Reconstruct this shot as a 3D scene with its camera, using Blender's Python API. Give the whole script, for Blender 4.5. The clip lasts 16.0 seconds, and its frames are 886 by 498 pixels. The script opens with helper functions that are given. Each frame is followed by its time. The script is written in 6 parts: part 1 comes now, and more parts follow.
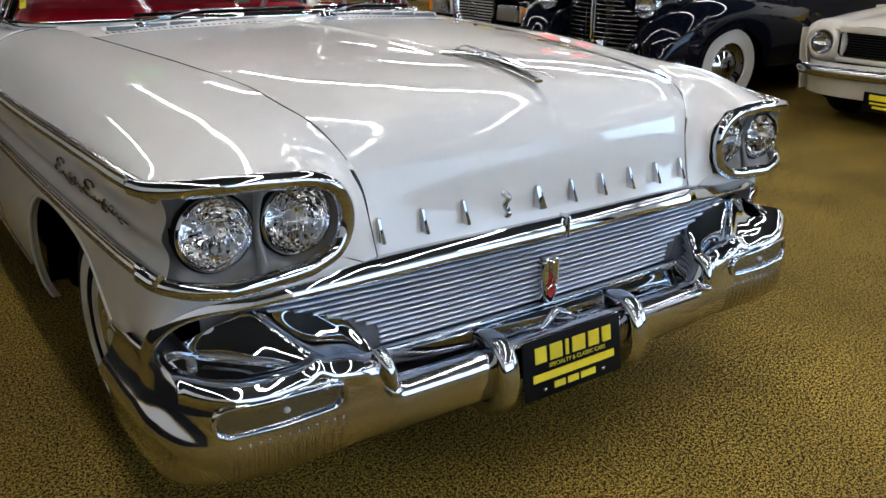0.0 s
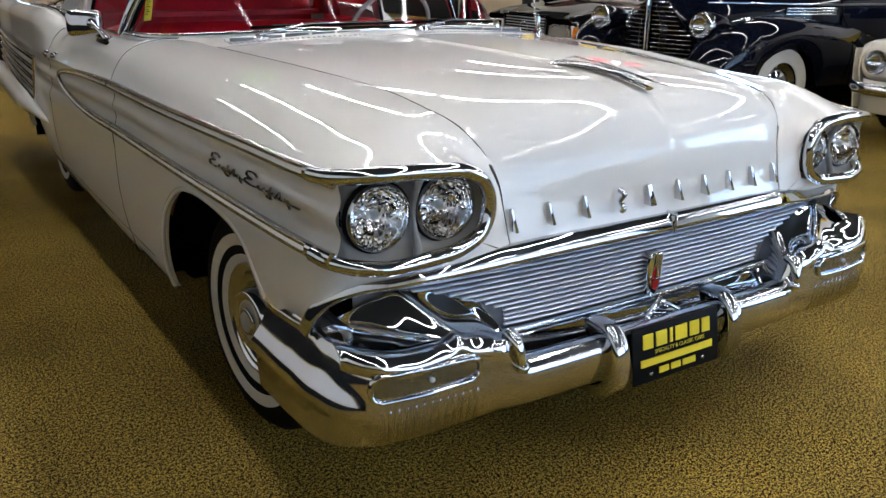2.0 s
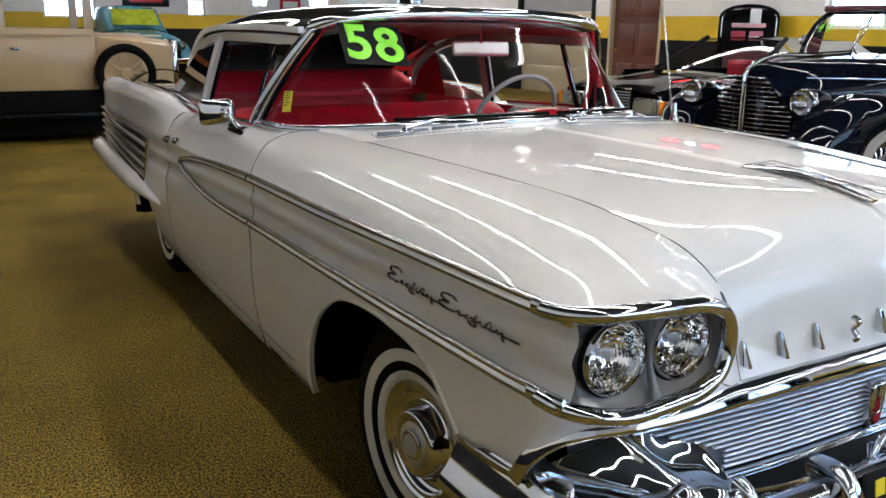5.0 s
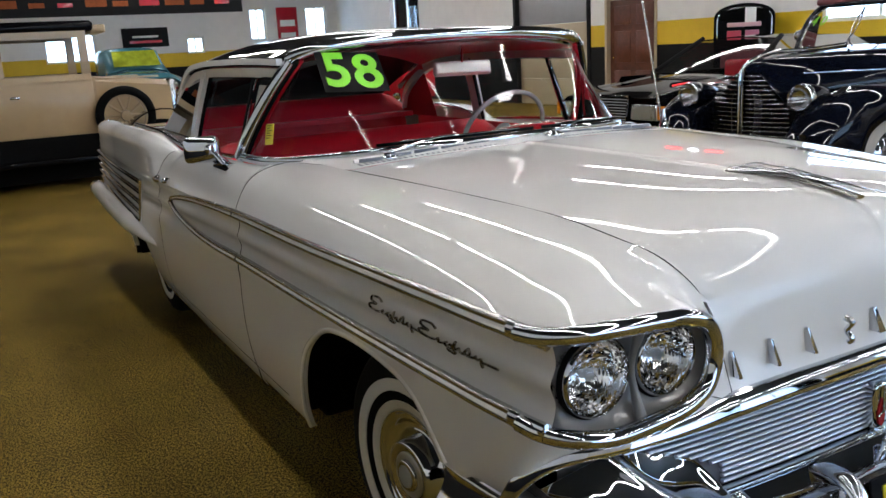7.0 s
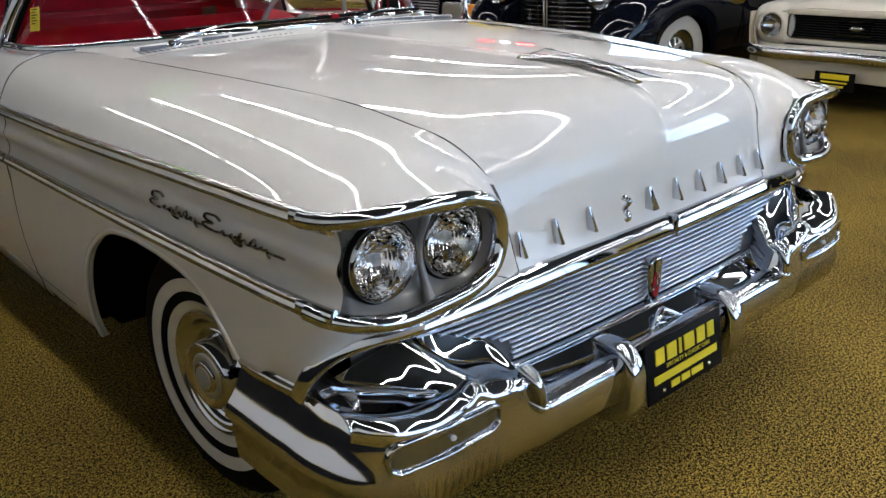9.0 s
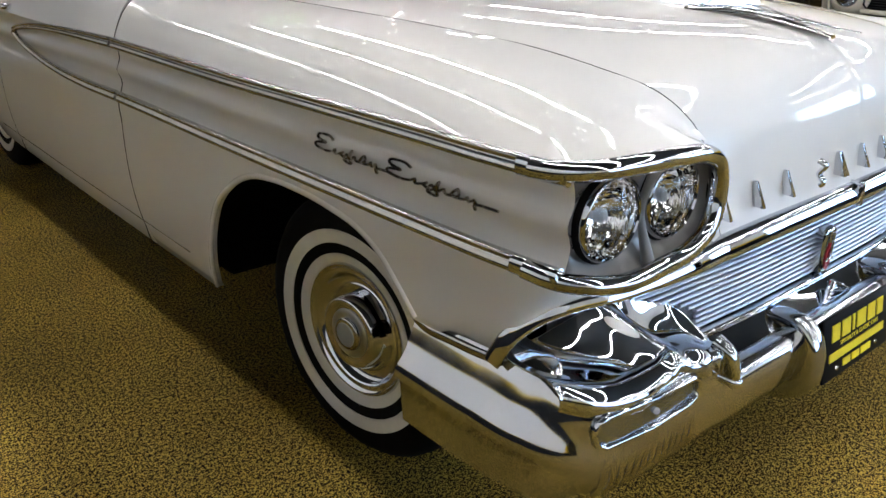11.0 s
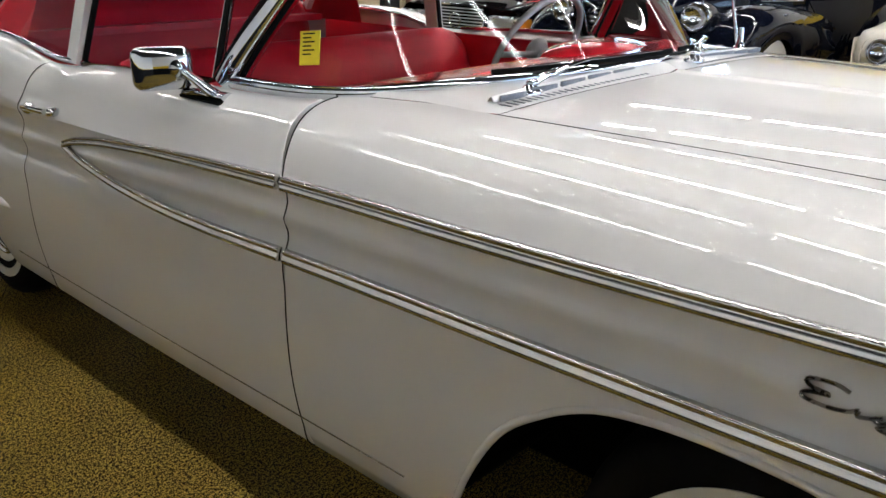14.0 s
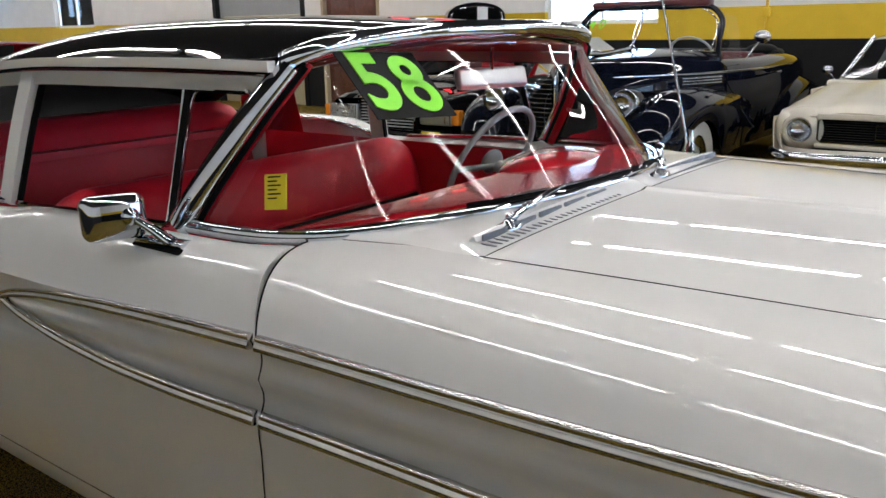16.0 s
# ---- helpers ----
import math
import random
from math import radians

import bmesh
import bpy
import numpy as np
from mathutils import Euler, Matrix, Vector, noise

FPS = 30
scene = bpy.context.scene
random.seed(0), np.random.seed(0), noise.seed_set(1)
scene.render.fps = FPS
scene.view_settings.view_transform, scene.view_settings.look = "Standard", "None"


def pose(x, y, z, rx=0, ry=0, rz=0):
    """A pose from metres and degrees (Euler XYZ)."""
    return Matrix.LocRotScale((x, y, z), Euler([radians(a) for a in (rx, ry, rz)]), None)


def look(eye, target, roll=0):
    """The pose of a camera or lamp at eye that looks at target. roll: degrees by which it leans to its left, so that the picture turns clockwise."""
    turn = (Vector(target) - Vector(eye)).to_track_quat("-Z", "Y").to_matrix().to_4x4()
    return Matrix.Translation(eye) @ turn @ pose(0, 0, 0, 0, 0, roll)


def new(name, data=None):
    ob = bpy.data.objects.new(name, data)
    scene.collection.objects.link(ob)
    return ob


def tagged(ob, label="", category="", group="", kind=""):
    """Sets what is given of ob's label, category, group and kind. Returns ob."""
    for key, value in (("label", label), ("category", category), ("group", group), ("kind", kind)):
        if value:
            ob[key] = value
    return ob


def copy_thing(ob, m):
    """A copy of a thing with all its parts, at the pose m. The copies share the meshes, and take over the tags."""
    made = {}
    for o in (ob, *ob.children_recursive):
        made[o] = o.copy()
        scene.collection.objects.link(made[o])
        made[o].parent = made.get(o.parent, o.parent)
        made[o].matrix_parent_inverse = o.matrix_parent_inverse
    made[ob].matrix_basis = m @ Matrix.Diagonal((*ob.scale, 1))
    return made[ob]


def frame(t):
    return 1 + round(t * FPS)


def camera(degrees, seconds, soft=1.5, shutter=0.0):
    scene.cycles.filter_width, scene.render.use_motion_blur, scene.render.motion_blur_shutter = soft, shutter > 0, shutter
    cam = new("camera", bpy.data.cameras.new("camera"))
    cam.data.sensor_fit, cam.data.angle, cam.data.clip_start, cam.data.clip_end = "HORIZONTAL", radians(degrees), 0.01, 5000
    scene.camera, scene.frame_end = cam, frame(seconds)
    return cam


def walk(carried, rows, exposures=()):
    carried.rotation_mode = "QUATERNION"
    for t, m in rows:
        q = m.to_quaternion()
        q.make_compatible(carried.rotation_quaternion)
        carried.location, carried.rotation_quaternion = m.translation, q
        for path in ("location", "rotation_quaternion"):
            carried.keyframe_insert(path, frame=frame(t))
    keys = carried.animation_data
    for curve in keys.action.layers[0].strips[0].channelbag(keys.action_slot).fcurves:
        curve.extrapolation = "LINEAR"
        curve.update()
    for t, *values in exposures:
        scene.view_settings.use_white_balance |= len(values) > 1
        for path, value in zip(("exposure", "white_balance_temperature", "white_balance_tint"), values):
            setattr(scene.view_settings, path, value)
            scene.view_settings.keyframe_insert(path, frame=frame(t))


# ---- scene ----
cam = camera(56.0, 16.0)
PATH = [
    (0, (-1.326, -1.436, 1.358), (-0.246, 0.095, 0.66), 0.7),
    (0.5, (-1.389, -1.481, 1.359), (-0.375, 0.101, 0.674), 0.0),
    (1, (-1.512, -1.493, 1.353), (-0.499, 0.097, 0.685), -0.4),
    (1.5, (-1.584, -1.492, 1.354), (-0.562, 0.093, 0.688), -0.1),
    (2, (-1.63, -1.463, 1.349), (-0.595, 0.118, 0.693), 1.0),
    (2.5, (-1.633, -1.347, 1.345), (-0.712, 0.302, 0.686), 0.2),
    (3, (-1.619, -1.211, 1.352), (-0.742, 0.461, 0.69), 1.1),
    (3.5, (-1.713, -1.139, 1.374), (-0.83, 0.527, 0.706), 1.3),
    (4, (-1.827, -1.107, 1.391), (-0.915, 0.544, 0.726), 0.5),
    (4.5, (-1.828, -1.078, 1.422), (-0.862, 0.574, 0.842), 1.6),
    (7, (-1.731, -1.087, 1.431), (-0.793, 0.614, 0.956), -3.2),
    (7.5, (-1.69, -1.102, 1.426), (-0.55, 0.455, 0.901), -3.0),
    (8, (-1.65, -1.12, 1.415), (-0.398, 0.319, 0.813), -3.7),
    (10.5, (-1.787, -0.915, 1.331), (-0.605, 0.488, 0.534), 1.2),
    (11, (-1.864, -0.779, 1.322), (-0.664, 0.615, 0.536), 0.8),
    (11.5, (-1.845, -0.584, 1.317), (-0.627, 0.79, 0.526), 1.7),
    (12, (-1.869, -0.41, 1.329), (-0.635, 0.943, 0.525), 1.8),
    (12.5, (-2.011, -0.215, 1.342), (-0.747, 1.116, 0.548), 1.0),
    (13, (-2.028, -0.036, 1.344), (-0.732, 1.27, 0.56), 0.8),
    (13.5, (-1.953, 0.193, 1.372), (-0.645, 1.488, 0.589), 0.4),
    (14, (-1.975, 0.369, 1.377), (-0.597, 1.641, 0.684), 0.8),
    (14.5, (-2.017, 0.504, 1.391), (-0.602, 1.763, 0.747), -0.1),
    (15, (-2.007, 0.532, 1.441), (-0.539, 1.773, 0.89), 0.1),
    (15.5, (-1.978, 0.55, 1.459), (-0.479, 1.768, 0.938), -0.1),
    (16, (-1.942, 0.539, 1.482), (-0.415, 1.722, 0.963), -1.2),
]
walk(cam, [(t, look(eye, target, roll)) for t, eye, target, roll in PATH], [(0, -0.08), (1, -0.04), (3.5, 0.24), (4.5, 0.18), (6, 0.04), (8, -0.2), (10.5, 0.34), (12.4, 0.46), (13.2, 0.54), (14.2, 0.38), (15, 0.20), (16, 0.08)])

# ---- world and light ----
world = bpy.data.worlds.new("world")
scene.world = world
world.use_nodes = True
wn = world.node_tree.nodes
sky = wn.new("ShaderNodeTexSky")
sky.sky_type, sky.sun_disc, sky.sun_elevation, sky.sun_rotation = "NISHITA", False, radians(35), radians(200)
world.node_tree.links.new(sky.outputs[0], wn["Background"].inputs[0])
wn["Background"].inputs[1].default_value = 0.12
TUBE_POWER = 27.0
DAYLIGHT = 8.5


# ---- materials ----
def mat(name, colour, rough=0.5, metal=0.0, spec=0.5, coat=0.0, vary=0.0, scale=20.0, bump=0.0, bump_scale=None,
        emit=None, power=0.0, transmit=0.0, rough_vary=0.0, ior=1.45, alpha=1.0):
    m = bpy.data.materials.new(name)
    m.use_nodes = True
    nt = m.node_tree
    b = nt.nodes["Principled BSDF"]
    b.inputs["Base Color"].default_value = (*colour, 1)
    b.inputs["Roughness"].default_value = rough
    b.inputs["Metallic"].default_value = metal
    b.inputs["Specular IOR Level"].default_value = spec
    b.inputs["Coat Weight"].default_value = coat
    b.inputs["Coat Roughness"].default_value = 0.015
    b.inputs["Transmission Weight"].default_value = transmit
    b.inputs["IOR"].default_value = ior
    b.inputs["Alpha"].default_value = alpha
    if emit:
        b.inputs["Emission Color"].default_value = (*emit, 1)
        b.inputs["Emission Strength"].default_value = power
    if vary or bump or rough_vary:
        co = nt.nodes.new("ShaderNodeTexCoord")
        n1 = nt.nodes.new("ShaderNodeTexNoise")
        n1.inputs["Scale"].default_value, n1.inputs["Detail"].default_value = scale, 6
        nt.links.new(co.outputs["Object"], n1.inputs["Vector"])
        n2 = nt.nodes.new("ShaderNodeTexNoise")
        n2.inputs["Scale"].default_value, n2.inputs["Detail"].default_value = scale / 9, 3
        nt.links.new(co.outputs["Object"], n2.inputs["Vector"])
        add = nt.nodes.new("ShaderNodeMath")
        add.operation = "ADD"
        nt.links.new(n1.outputs[0], add.inputs[0])
        nt.links.new(n2.outputs[0], add.inputs[1])
        if vary:
            mr = nt.nodes.new("ShaderNodeMapRange")
            mr.inputs[1].default_value, mr.inputs[2].default_value = 0.7, 1.3
            mr.inputs[3].default_value, mr.inputs[4].default_value = 1 - vary, 1 + vary
            nt.links.new(add.outputs[0], mr.inputs[0])
            mul = nt.nodes.new("ShaderNodeMixRGB")
            mul.blend_type = "MULTIPLY"
            mul.inputs[0].default_value = 1.0
            mul.inputs[1].default_value = (*colour, 1)
            nt.links.new(mr.outputs[0], mul.inputs[2])
            nt.links.new(mul.outputs[0], b.inputs["Base Color"])
        if rough_vary:
            mr = nt.nodes.new("ShaderNodeMapRange")
            mr.inputs[1].default_value, mr.inputs[2].default_value = 0.7, 1.3
            mr.inputs[3].default_value, mr.inputs[4].default_value = max(0, rough - rough_vary), rough + rough_vary
            nt.links.new(add.outputs[0], mr.inputs[0])
            nt.links.new(mr.outputs[0], b.inputs["Roughness"])
        if bump:
            n3 = nt.nodes.new("ShaderNodeTexNoise")
            n3.inputs["Scale"].default_value, n3.inputs["Detail"].default_value = bump_scale or scale, 5
            nt.links.new(co.outputs["Object"], n3.inputs["Vector"])
            bp = nt.nodes.new("ShaderNodeBump")
            bp.inputs["Strength"].default_value, bp.inputs["Distance"].default_value = bump, 0.01
            nt.links.new(n3.outputs[0], bp.inputs["Height"])
            nt.links.new(bp.outputs[0], b.inputs["Normal"])
    return m


PAINT = mat("white_enamel", (0.77, 0.76, 0.745), 0.55, spec=0.15, coat=1.0, vary=0.015, scale=6)
CHROME = mat("chrome", (0.60, 0.62, 0.66), 0.025, 1.0, rough_vary=0.02, scale=30)
TRIMMETAL = mat("polished_side_trim", (0.60, 0.585, 0.56), 0.18, 1.0, vary=0.03, rough_vary=0.01, scale=35)
BUMPER = mat("bumper_chrome", (0.60, 0.61, 0.64), 0.10, 1.0, rough_vary=0.04, scale=14)
STEEL = mat("worn_chrome", (0.55, 0.54, 0.52), 0.14, 1.0, vary=0.05, rough_vary=0.06, scale=35)
BADGE = mat("dull_chrome_badge", (0.30, 0.28, 0.25), 0.25, 1.0, vary=0.15, rough_vary=0.08, scale=60)
SLAT = mat("satin_aluminium", (0.62, 0.67, 0.76), 0.36, 0.85, vary=0.02, scale=60)
# darker blue-grey: the parking lamp recess's shade and sky reflection are in the colour
RECESS = mat("recess_shade_metal", (0.34, 0.37, 0.43), 0.22, 1.0, vary=0.1, rough_vary=0.06, scale=35)
SATIN = mat("satin_silver", (0.50, 0.49, 0.46), 0.38, 0.9, vary=0.06, scale=60)
MESH = mat("grey_wire_mesh", (0.16, 0.17, 0.19), 0.5, 0.3, vary=0.3, scale=200)
ALU = mat("anodised_aluminium", (0.68, 0.73, 0.82), 0.28, 1.0, rough_vary=0.04, scale=40)
BLACK = mat("black_rubber", (0.006, 0.006, 0.006), 0.8, spec=0.08, vary=0.15, scale=60, bump=0.1)
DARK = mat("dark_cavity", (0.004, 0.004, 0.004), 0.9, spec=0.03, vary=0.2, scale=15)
BLACKPAINT = mat("black_enamel", (0.004, 0.004, 0.005), 0.012, spec=0.5, ior=1.2, vary=0.1, scale=10)
NAVY = mat("navy_enamel", (0.004, 0.0055, 0.012), 0.02, spec=0.4, vary=0.1, scale=10)
RED = mat("red_vinyl", (0.66, 0.012, 0.030), 0.42, vary=0.08, scale=25, bump=0.15, bump_scale=180)
REDPAINT = mat("red_enamel", (0.50, 0.014, 0.025), 0.2, coat=0.3, vary=0.04, scale=12)
WHITEWALL = mat("white_rubber", (0.66, 0.64, 0.58), 0.5, vary=0.05, scale=40)
CREAM = mat("cream_enamel", (0.50, 0.41, 0.27), 0.3, coat=0.3, vary=0.04, scale=8)
TANPAINT = mat("tan_enamel", (0.50, 0.36, 0.20), 0.3, coat=0.3, vary=0.05, scale=8)
YELLOW = mat("yellow_ink", (0.75, 0.60, 0.02), 0.45, vary=0.05, scale=50)
GREEN = mat("green_sticker", (0.22, 0.72, 0.02), 0.4, vary=0.03, scale=50)
PLATE = mat("black_plate", (0.005, 0.005, 0.005), 0.5, spec=0.1, vary=0.1, scale=60)
TUBE = mat("fluorescent_tube", (0.9, 0.9, 0.9), 0.4, emit=(1.0, 0.972, 0.96), power=TUBE_POWER)
DAY = mat("daylight_sky", (0.5, 0.5, 0.5), 0.9, emit=(0.54, 0.81, 1.22), power=DAYLIGHT)
# dimmer copy of the daylight, a fill glow for the south opening
DAYFILL = mat("daylight_fill", (0.5, 0.5, 0.5), 0.9, emit=(0.54, 0.81, 1.22), power=0.42 * DAYLIGHT)
TAN = mat("tan_floor_mat", (0.3, 0.22, 0.1), 0.8, vary=0.2, scale=50)
WALLWHITE = mat("wall_white_paint", (0.84, 0.83, 0.80), 0.6, vary=0.04, scale=4, bump=0.1, bump_scale=60)
WALLYELLOW = mat("wall_yellow_paint", (0.72, 0.48, 0.02), 0.5, vary=0.05, scale=5, bump=0.1, bump_scale=60)
WALLBLACK = mat("wall_black_paint", (0.012, 0.012, 0.013), 0.6, spec=0.15, vary=0.15, scale=5, bump=0.1, bump_scale=60)
CEIL = mat("ceiling_board", (0.022, 0.022, 0.021), 0.8, vary=0.06, scale=3)
WOOD = mat("red_brown_wood", (0.11, 0.035, 0.018), 0.4, vary=0.3, scale=14)
TEAL = mat("teal_enamel", (0.06, 0.19, 0.24), 0.25, coat=0.4, vary=0.05, scale=8)
GREYPLASTIC = mat("grey_plastic", (0.35, 0.36, 0.37), 0.4, vary=0.05, scale=30)
ORANGE = mat("amber_lens", (0.8, 0.25, 0.02), 0.15, coat=0.5, vary=0.1, scale=60)
SILVER = mat("silver_paint", (0.4, 0.42, 0.44), 0.25, 0.6, vary=0.05, scale=10)
REDLENS = mat("red_enamel_badge", (0.30, 0.015, 0.02), 0.2, coat=0.6, vary=0.1, scale=60)


def pane_material(name="window_glass", ior=1.42):
    m = bpy.data.materials.new(name)
    m.use_nodes = True
    nt = m.node_tree
    nt.nodes.remove(nt.nodes["Principled BSDF"])
    out = nt.nodes["Material Output"]
    tr, gl, mx, fr = (nt.nodes.new("ShaderNode" + k) for k in ("BsdfTransparent", "BsdfGlossy", "MixShader", "Fresnel"))
    tr.inputs[0].default_value = (0.97, 0.985, 0.98, 1)
    gl.inputs["Roughness"].default_value = 0.0
    fr.inputs["IOR"].default_value = ior
    nt.links.new(fr.outputs[0], mx.inputs[0])
    nt.links.new(tr.outputs[0], mx.inputs[1])
    nt.links.new(gl.outputs[0], mx.inputs[2])
    nt.links.new(mx.outputs[0], out.inputs[0])
    return m


PANE = pane_material()
THIN = pane_material("thin_side_glass", 1.06)


LENS = mat("fluted_lens", (1, 1, 1), 0.0, transmit=1.0, ior=1.3)
LAMPGREY = mat("grey_lamp_panel", (0.17, 0.17, 0.165), 0.35, coat=0.4, vary=0.1, scale=30)
ORANGEPRINT = mat("orange_banner_print", (0.30, 0.07, 0.012), 0.7, vary=0.2, scale=30)
REFLECTOR = mat("lamp_reflector", (0.97, 0.97, 0.98), 0.05, 1.0, rough_vary=0.04, scale=60)


def floor_material():
    m = bpy.data.materials.new("speckled_floor")
    m.use_nodes = True
    nt = m.node_tree
    b = nt.nodes["Principled BSDF"]
    co = nt.nodes.new("ShaderNodeTexCoord")

    def noise_node(scale, detail):
        n = nt.nodes.new("ShaderNodeTexNoise")
        n.inputs["Scale"].default_value, n.inputs["Detail"].default_value = scale, detail
        nt.links.new(co.outputs["Object"], n.inputs["Vector"])
        return n

    fine, mid, big = noise_node(250, 2), noise_node(104, 2), noise_node(1.3, 5)
    ramp = nt.nodes.new("ShaderNodeValToRGB")
    e = ramp.color_ramp.elements
    e[0].position, e[0].color = 0.488, (0.012, 0.008, 0.004, 1)
    e[1].position, e[1].color = 0.545, (0.51, 0.342, 0.066, 1)
    mixn = nt.nodes.new("ShaderNodeMath")
    mixn.operation = "MULTIPLY_ADD"
    mixn.inputs[1].default_value = 0.35
    nt.links.new(mid.outputs[0], mixn.inputs[0])
    sc = nt.nodes.new("ShaderNodeMath")
    sc.operation = "MULTIPLY"
    sc.inputs[1].default_value = 0.65
    nt.links.new(fine.outputs[0], sc.inputs[0])
    nt.links.new(sc.outputs[0], mixn.inputs[2])
    nt.links.new(mixn.outputs[0], ramp.inputs[0])
    mr = nt.nodes.new("ShaderNodeMapRange")
    mr.inputs[1].default_value, mr.inputs[2].default_value = 0.3, 0.7
    mr.inputs[3].default_value, mr.inputs[4].default_value = 0.62, 1.25
    nt.links.new(big.outputs[0], mr.inputs[0])
    mul = nt.nodes.new("ShaderNodeMixRGB")
    mul.blend_type = "MULTIPLY"
    mul.inputs[0].default_value = 1.0
    nt.links.new(ramp.outputs[0], mul.inputs[1])
    nt.links.new(mr.outputs[0], mul.inputs[2])
    nt.links.new(mul.outputs[0], b.inputs["Base Color"])
    b.inputs["Roughness"].default_value = 0.7
    b.inputs["Specular IOR Level"].default_value = 0.06
    bp = nt.nodes.new("ShaderNodeBump")
    bp.inputs["Strength"].default_value, bp.inputs["Distance"].default_value = 0.6, 0.004
    nt.links.new(fine.outputs[0], bp.inputs["Height"])
    nt.links.new(bp.outputs[0], b.inputs["Normal"])
    return m


FLOOR = floor_material()


# ---- mesh helpers ----
def link(name, bm, material, parent=None, label="", smooth=True, solid=0.0, bevel=0.0, angle=62):
    bmesh.ops.recalc_face_normals(bm, faces=bm.faces)
    me = bpy.data.meshes.new(name)
    if smooth:
        for f in bm.faces:
            f.smooth = True
        for e in bm.edges:
            if len(e.link_faces) == 2 and e.calc_face_angle(0) > radians(angle):
                e.smooth = False
    bm.to_mesh(me)
    bm.free()
    me.materials.append(material)
    ob = new(name, me)
    if solid:
        md = ob.modifiers.new("thickness", "SOLIDIFY")
        md.thickness, md.offset = solid, -1
        md = ob.modifiers.new("crisp_edges", "BEVEL")
        md.width, md.segments, md.limit_method, md.angle_limit, md.harden_normals = 0.0012, 1, "ANGLE", radians(55), True
    if bevel:
        md = ob.modifiers.new("edges", "BEVEL")
        md.width, md.segments, md.limit_method = bevel, 2, "ANGLE"
    if parent:
        ob.parent = parent
    if label:
        tagged(ob, label)
    return ob


def part(name, bm, material, parent, label="", **kw):
    return link(name, bm, material, parent, label, **kw)


def thing(name, label, category, at=(0, 0, 0), turn=0.0, group="", kind=""):
    ob = new(name)
    ob.matrix_basis = pose(*at, 0, 0, turn)
    return tagged(ob, label, category, group, kind)


def spline(keys):
    """Smooth (monotone cubic) interpolation through rows of (x, values...)."""
    a = np.array(sorted(keys), float)
    x, v = a[:, 0], a[:, 1:]
    h = np.diff(x)[:, None]
    d = np.diff(v, axis=0) / h
    m = np.zeros_like(v)
    m[0], m[-1] = d[0], d[-1]
    for i in range(1, len(x) - 1):
        m[i] = (d[i - 1] * h[i] + d[i] * h[i - 1]) / (h[i] + h[i - 1])

    def f(t):
        t = min(max(t, x[0]), x[-1])
        i = int(min(max(np.searchsorted(x, t) - 1, 0), len(x) - 2))
        s, k = (t - x[i]) / h[i, 0], h[i, 0]
        r = ((2 * s**3 - 3 * s**2 + 1) * v[i] + (s**3 - 2 * s**2 + s) * k * m[i]
             + (-2 * s**3 + 3 * s**2) * v[i + 1] + (s**3 - s**2) * k * m[i + 1])
        return r if len(r) > 1 else float(r[0])
    return f


def along(points, n):
    """n points on a smooth curve through the given ones, even in length."""
    p = np.array(points, float)
    L = np.r_[0, np.cumsum(np.linalg.norm(np.diff(p, axis=0), axis=1))]
    f = spline([(l, *q) for l, q in zip(L, p)])
    return [Vector(f(t)) for t in np.linspace(0, L[-1], n)]


def grid(rows, close=False):
    """A sheet of quads through rows of points."""
    bm = bmesh.new()
    vs = [[bm.verts.new(p) for p in r] for r in rows]
    for a, b in zip(vs, vs[1:]):
        n = len(a)
        for j in range(n if close else n - 1):
            k = (j + 1) % n
            try:
                bm.faces.new((a[j], a[k], b[k], b[j]))
            except ValueError:
                pass
    return bm


def sweep(path, profile, up=(0, 0, 1), caps=True, closed=False, scale=None):
    """A profile of (side, up) pairs carried along a path of points."""
    pts = [Vector(p) for p in path]
    n = len(pts)
    rows = []
    for i, p in enumerate(pts):
        a = pts[i - 1] if (i or closed) else p
        b = pts[(i + 1) % n] if (i < n - 1 or closed) else p
        t = (b - a).normalized()
        s = t.cross(Vector(up))
        s = s.normalized() if s.length > 1e-5 else Vector((1, 0, 0))
        u = s.cross(t).normalized()
        k = scale(i / max(1, n - 1)) if scale else 1.0
        rows.append([p + s * q[0] * k + u * q[1] * k for q in profile])
    if closed:
        rows.append(rows[0])
    bm = grid(rows, close=True)
    if closed:
        bmesh.ops.remove_doubles(bm, verts=bm.verts, dist=1e-6)
    elif caps:
        bm.verts.ensure_lookup_table()
        m = len(profile)
        bm.faces.new(bm.verts[:m])
        bm.faces.new(bm.verts[-m:])
    return bm


def oval(rx, rz, n=12):
    return [(rx * math.cos(2 * math.pi * i / n), rz * math.sin(2 * math.pi * i / n)) for i in range(n)]


def lathe(profile, n=40, axis="y"):
    """Turns (radius, along) pairs round an axis."""
    rows = []
    for r, a in profile:
        ring = []
        for i in range(n):
            c, s = math.cos(2 * math.pi * i / n) * r, math.sin(2 * math.pi * i / n) * r
            ring.append({"y": (c, a, s), "x": (a, c, s), "z": (c, s, a)}[axis])
        rows.append(ring)
    bm = grid(rows, close=True)
    bmesh.ops.remove_doubles(bm, verts=bm.verts, dist=1e-6)
    return bm


def moved(bm, m):
    bmesh.ops.transform(bm, matrix=m, verts=bm.verts)
    return bm


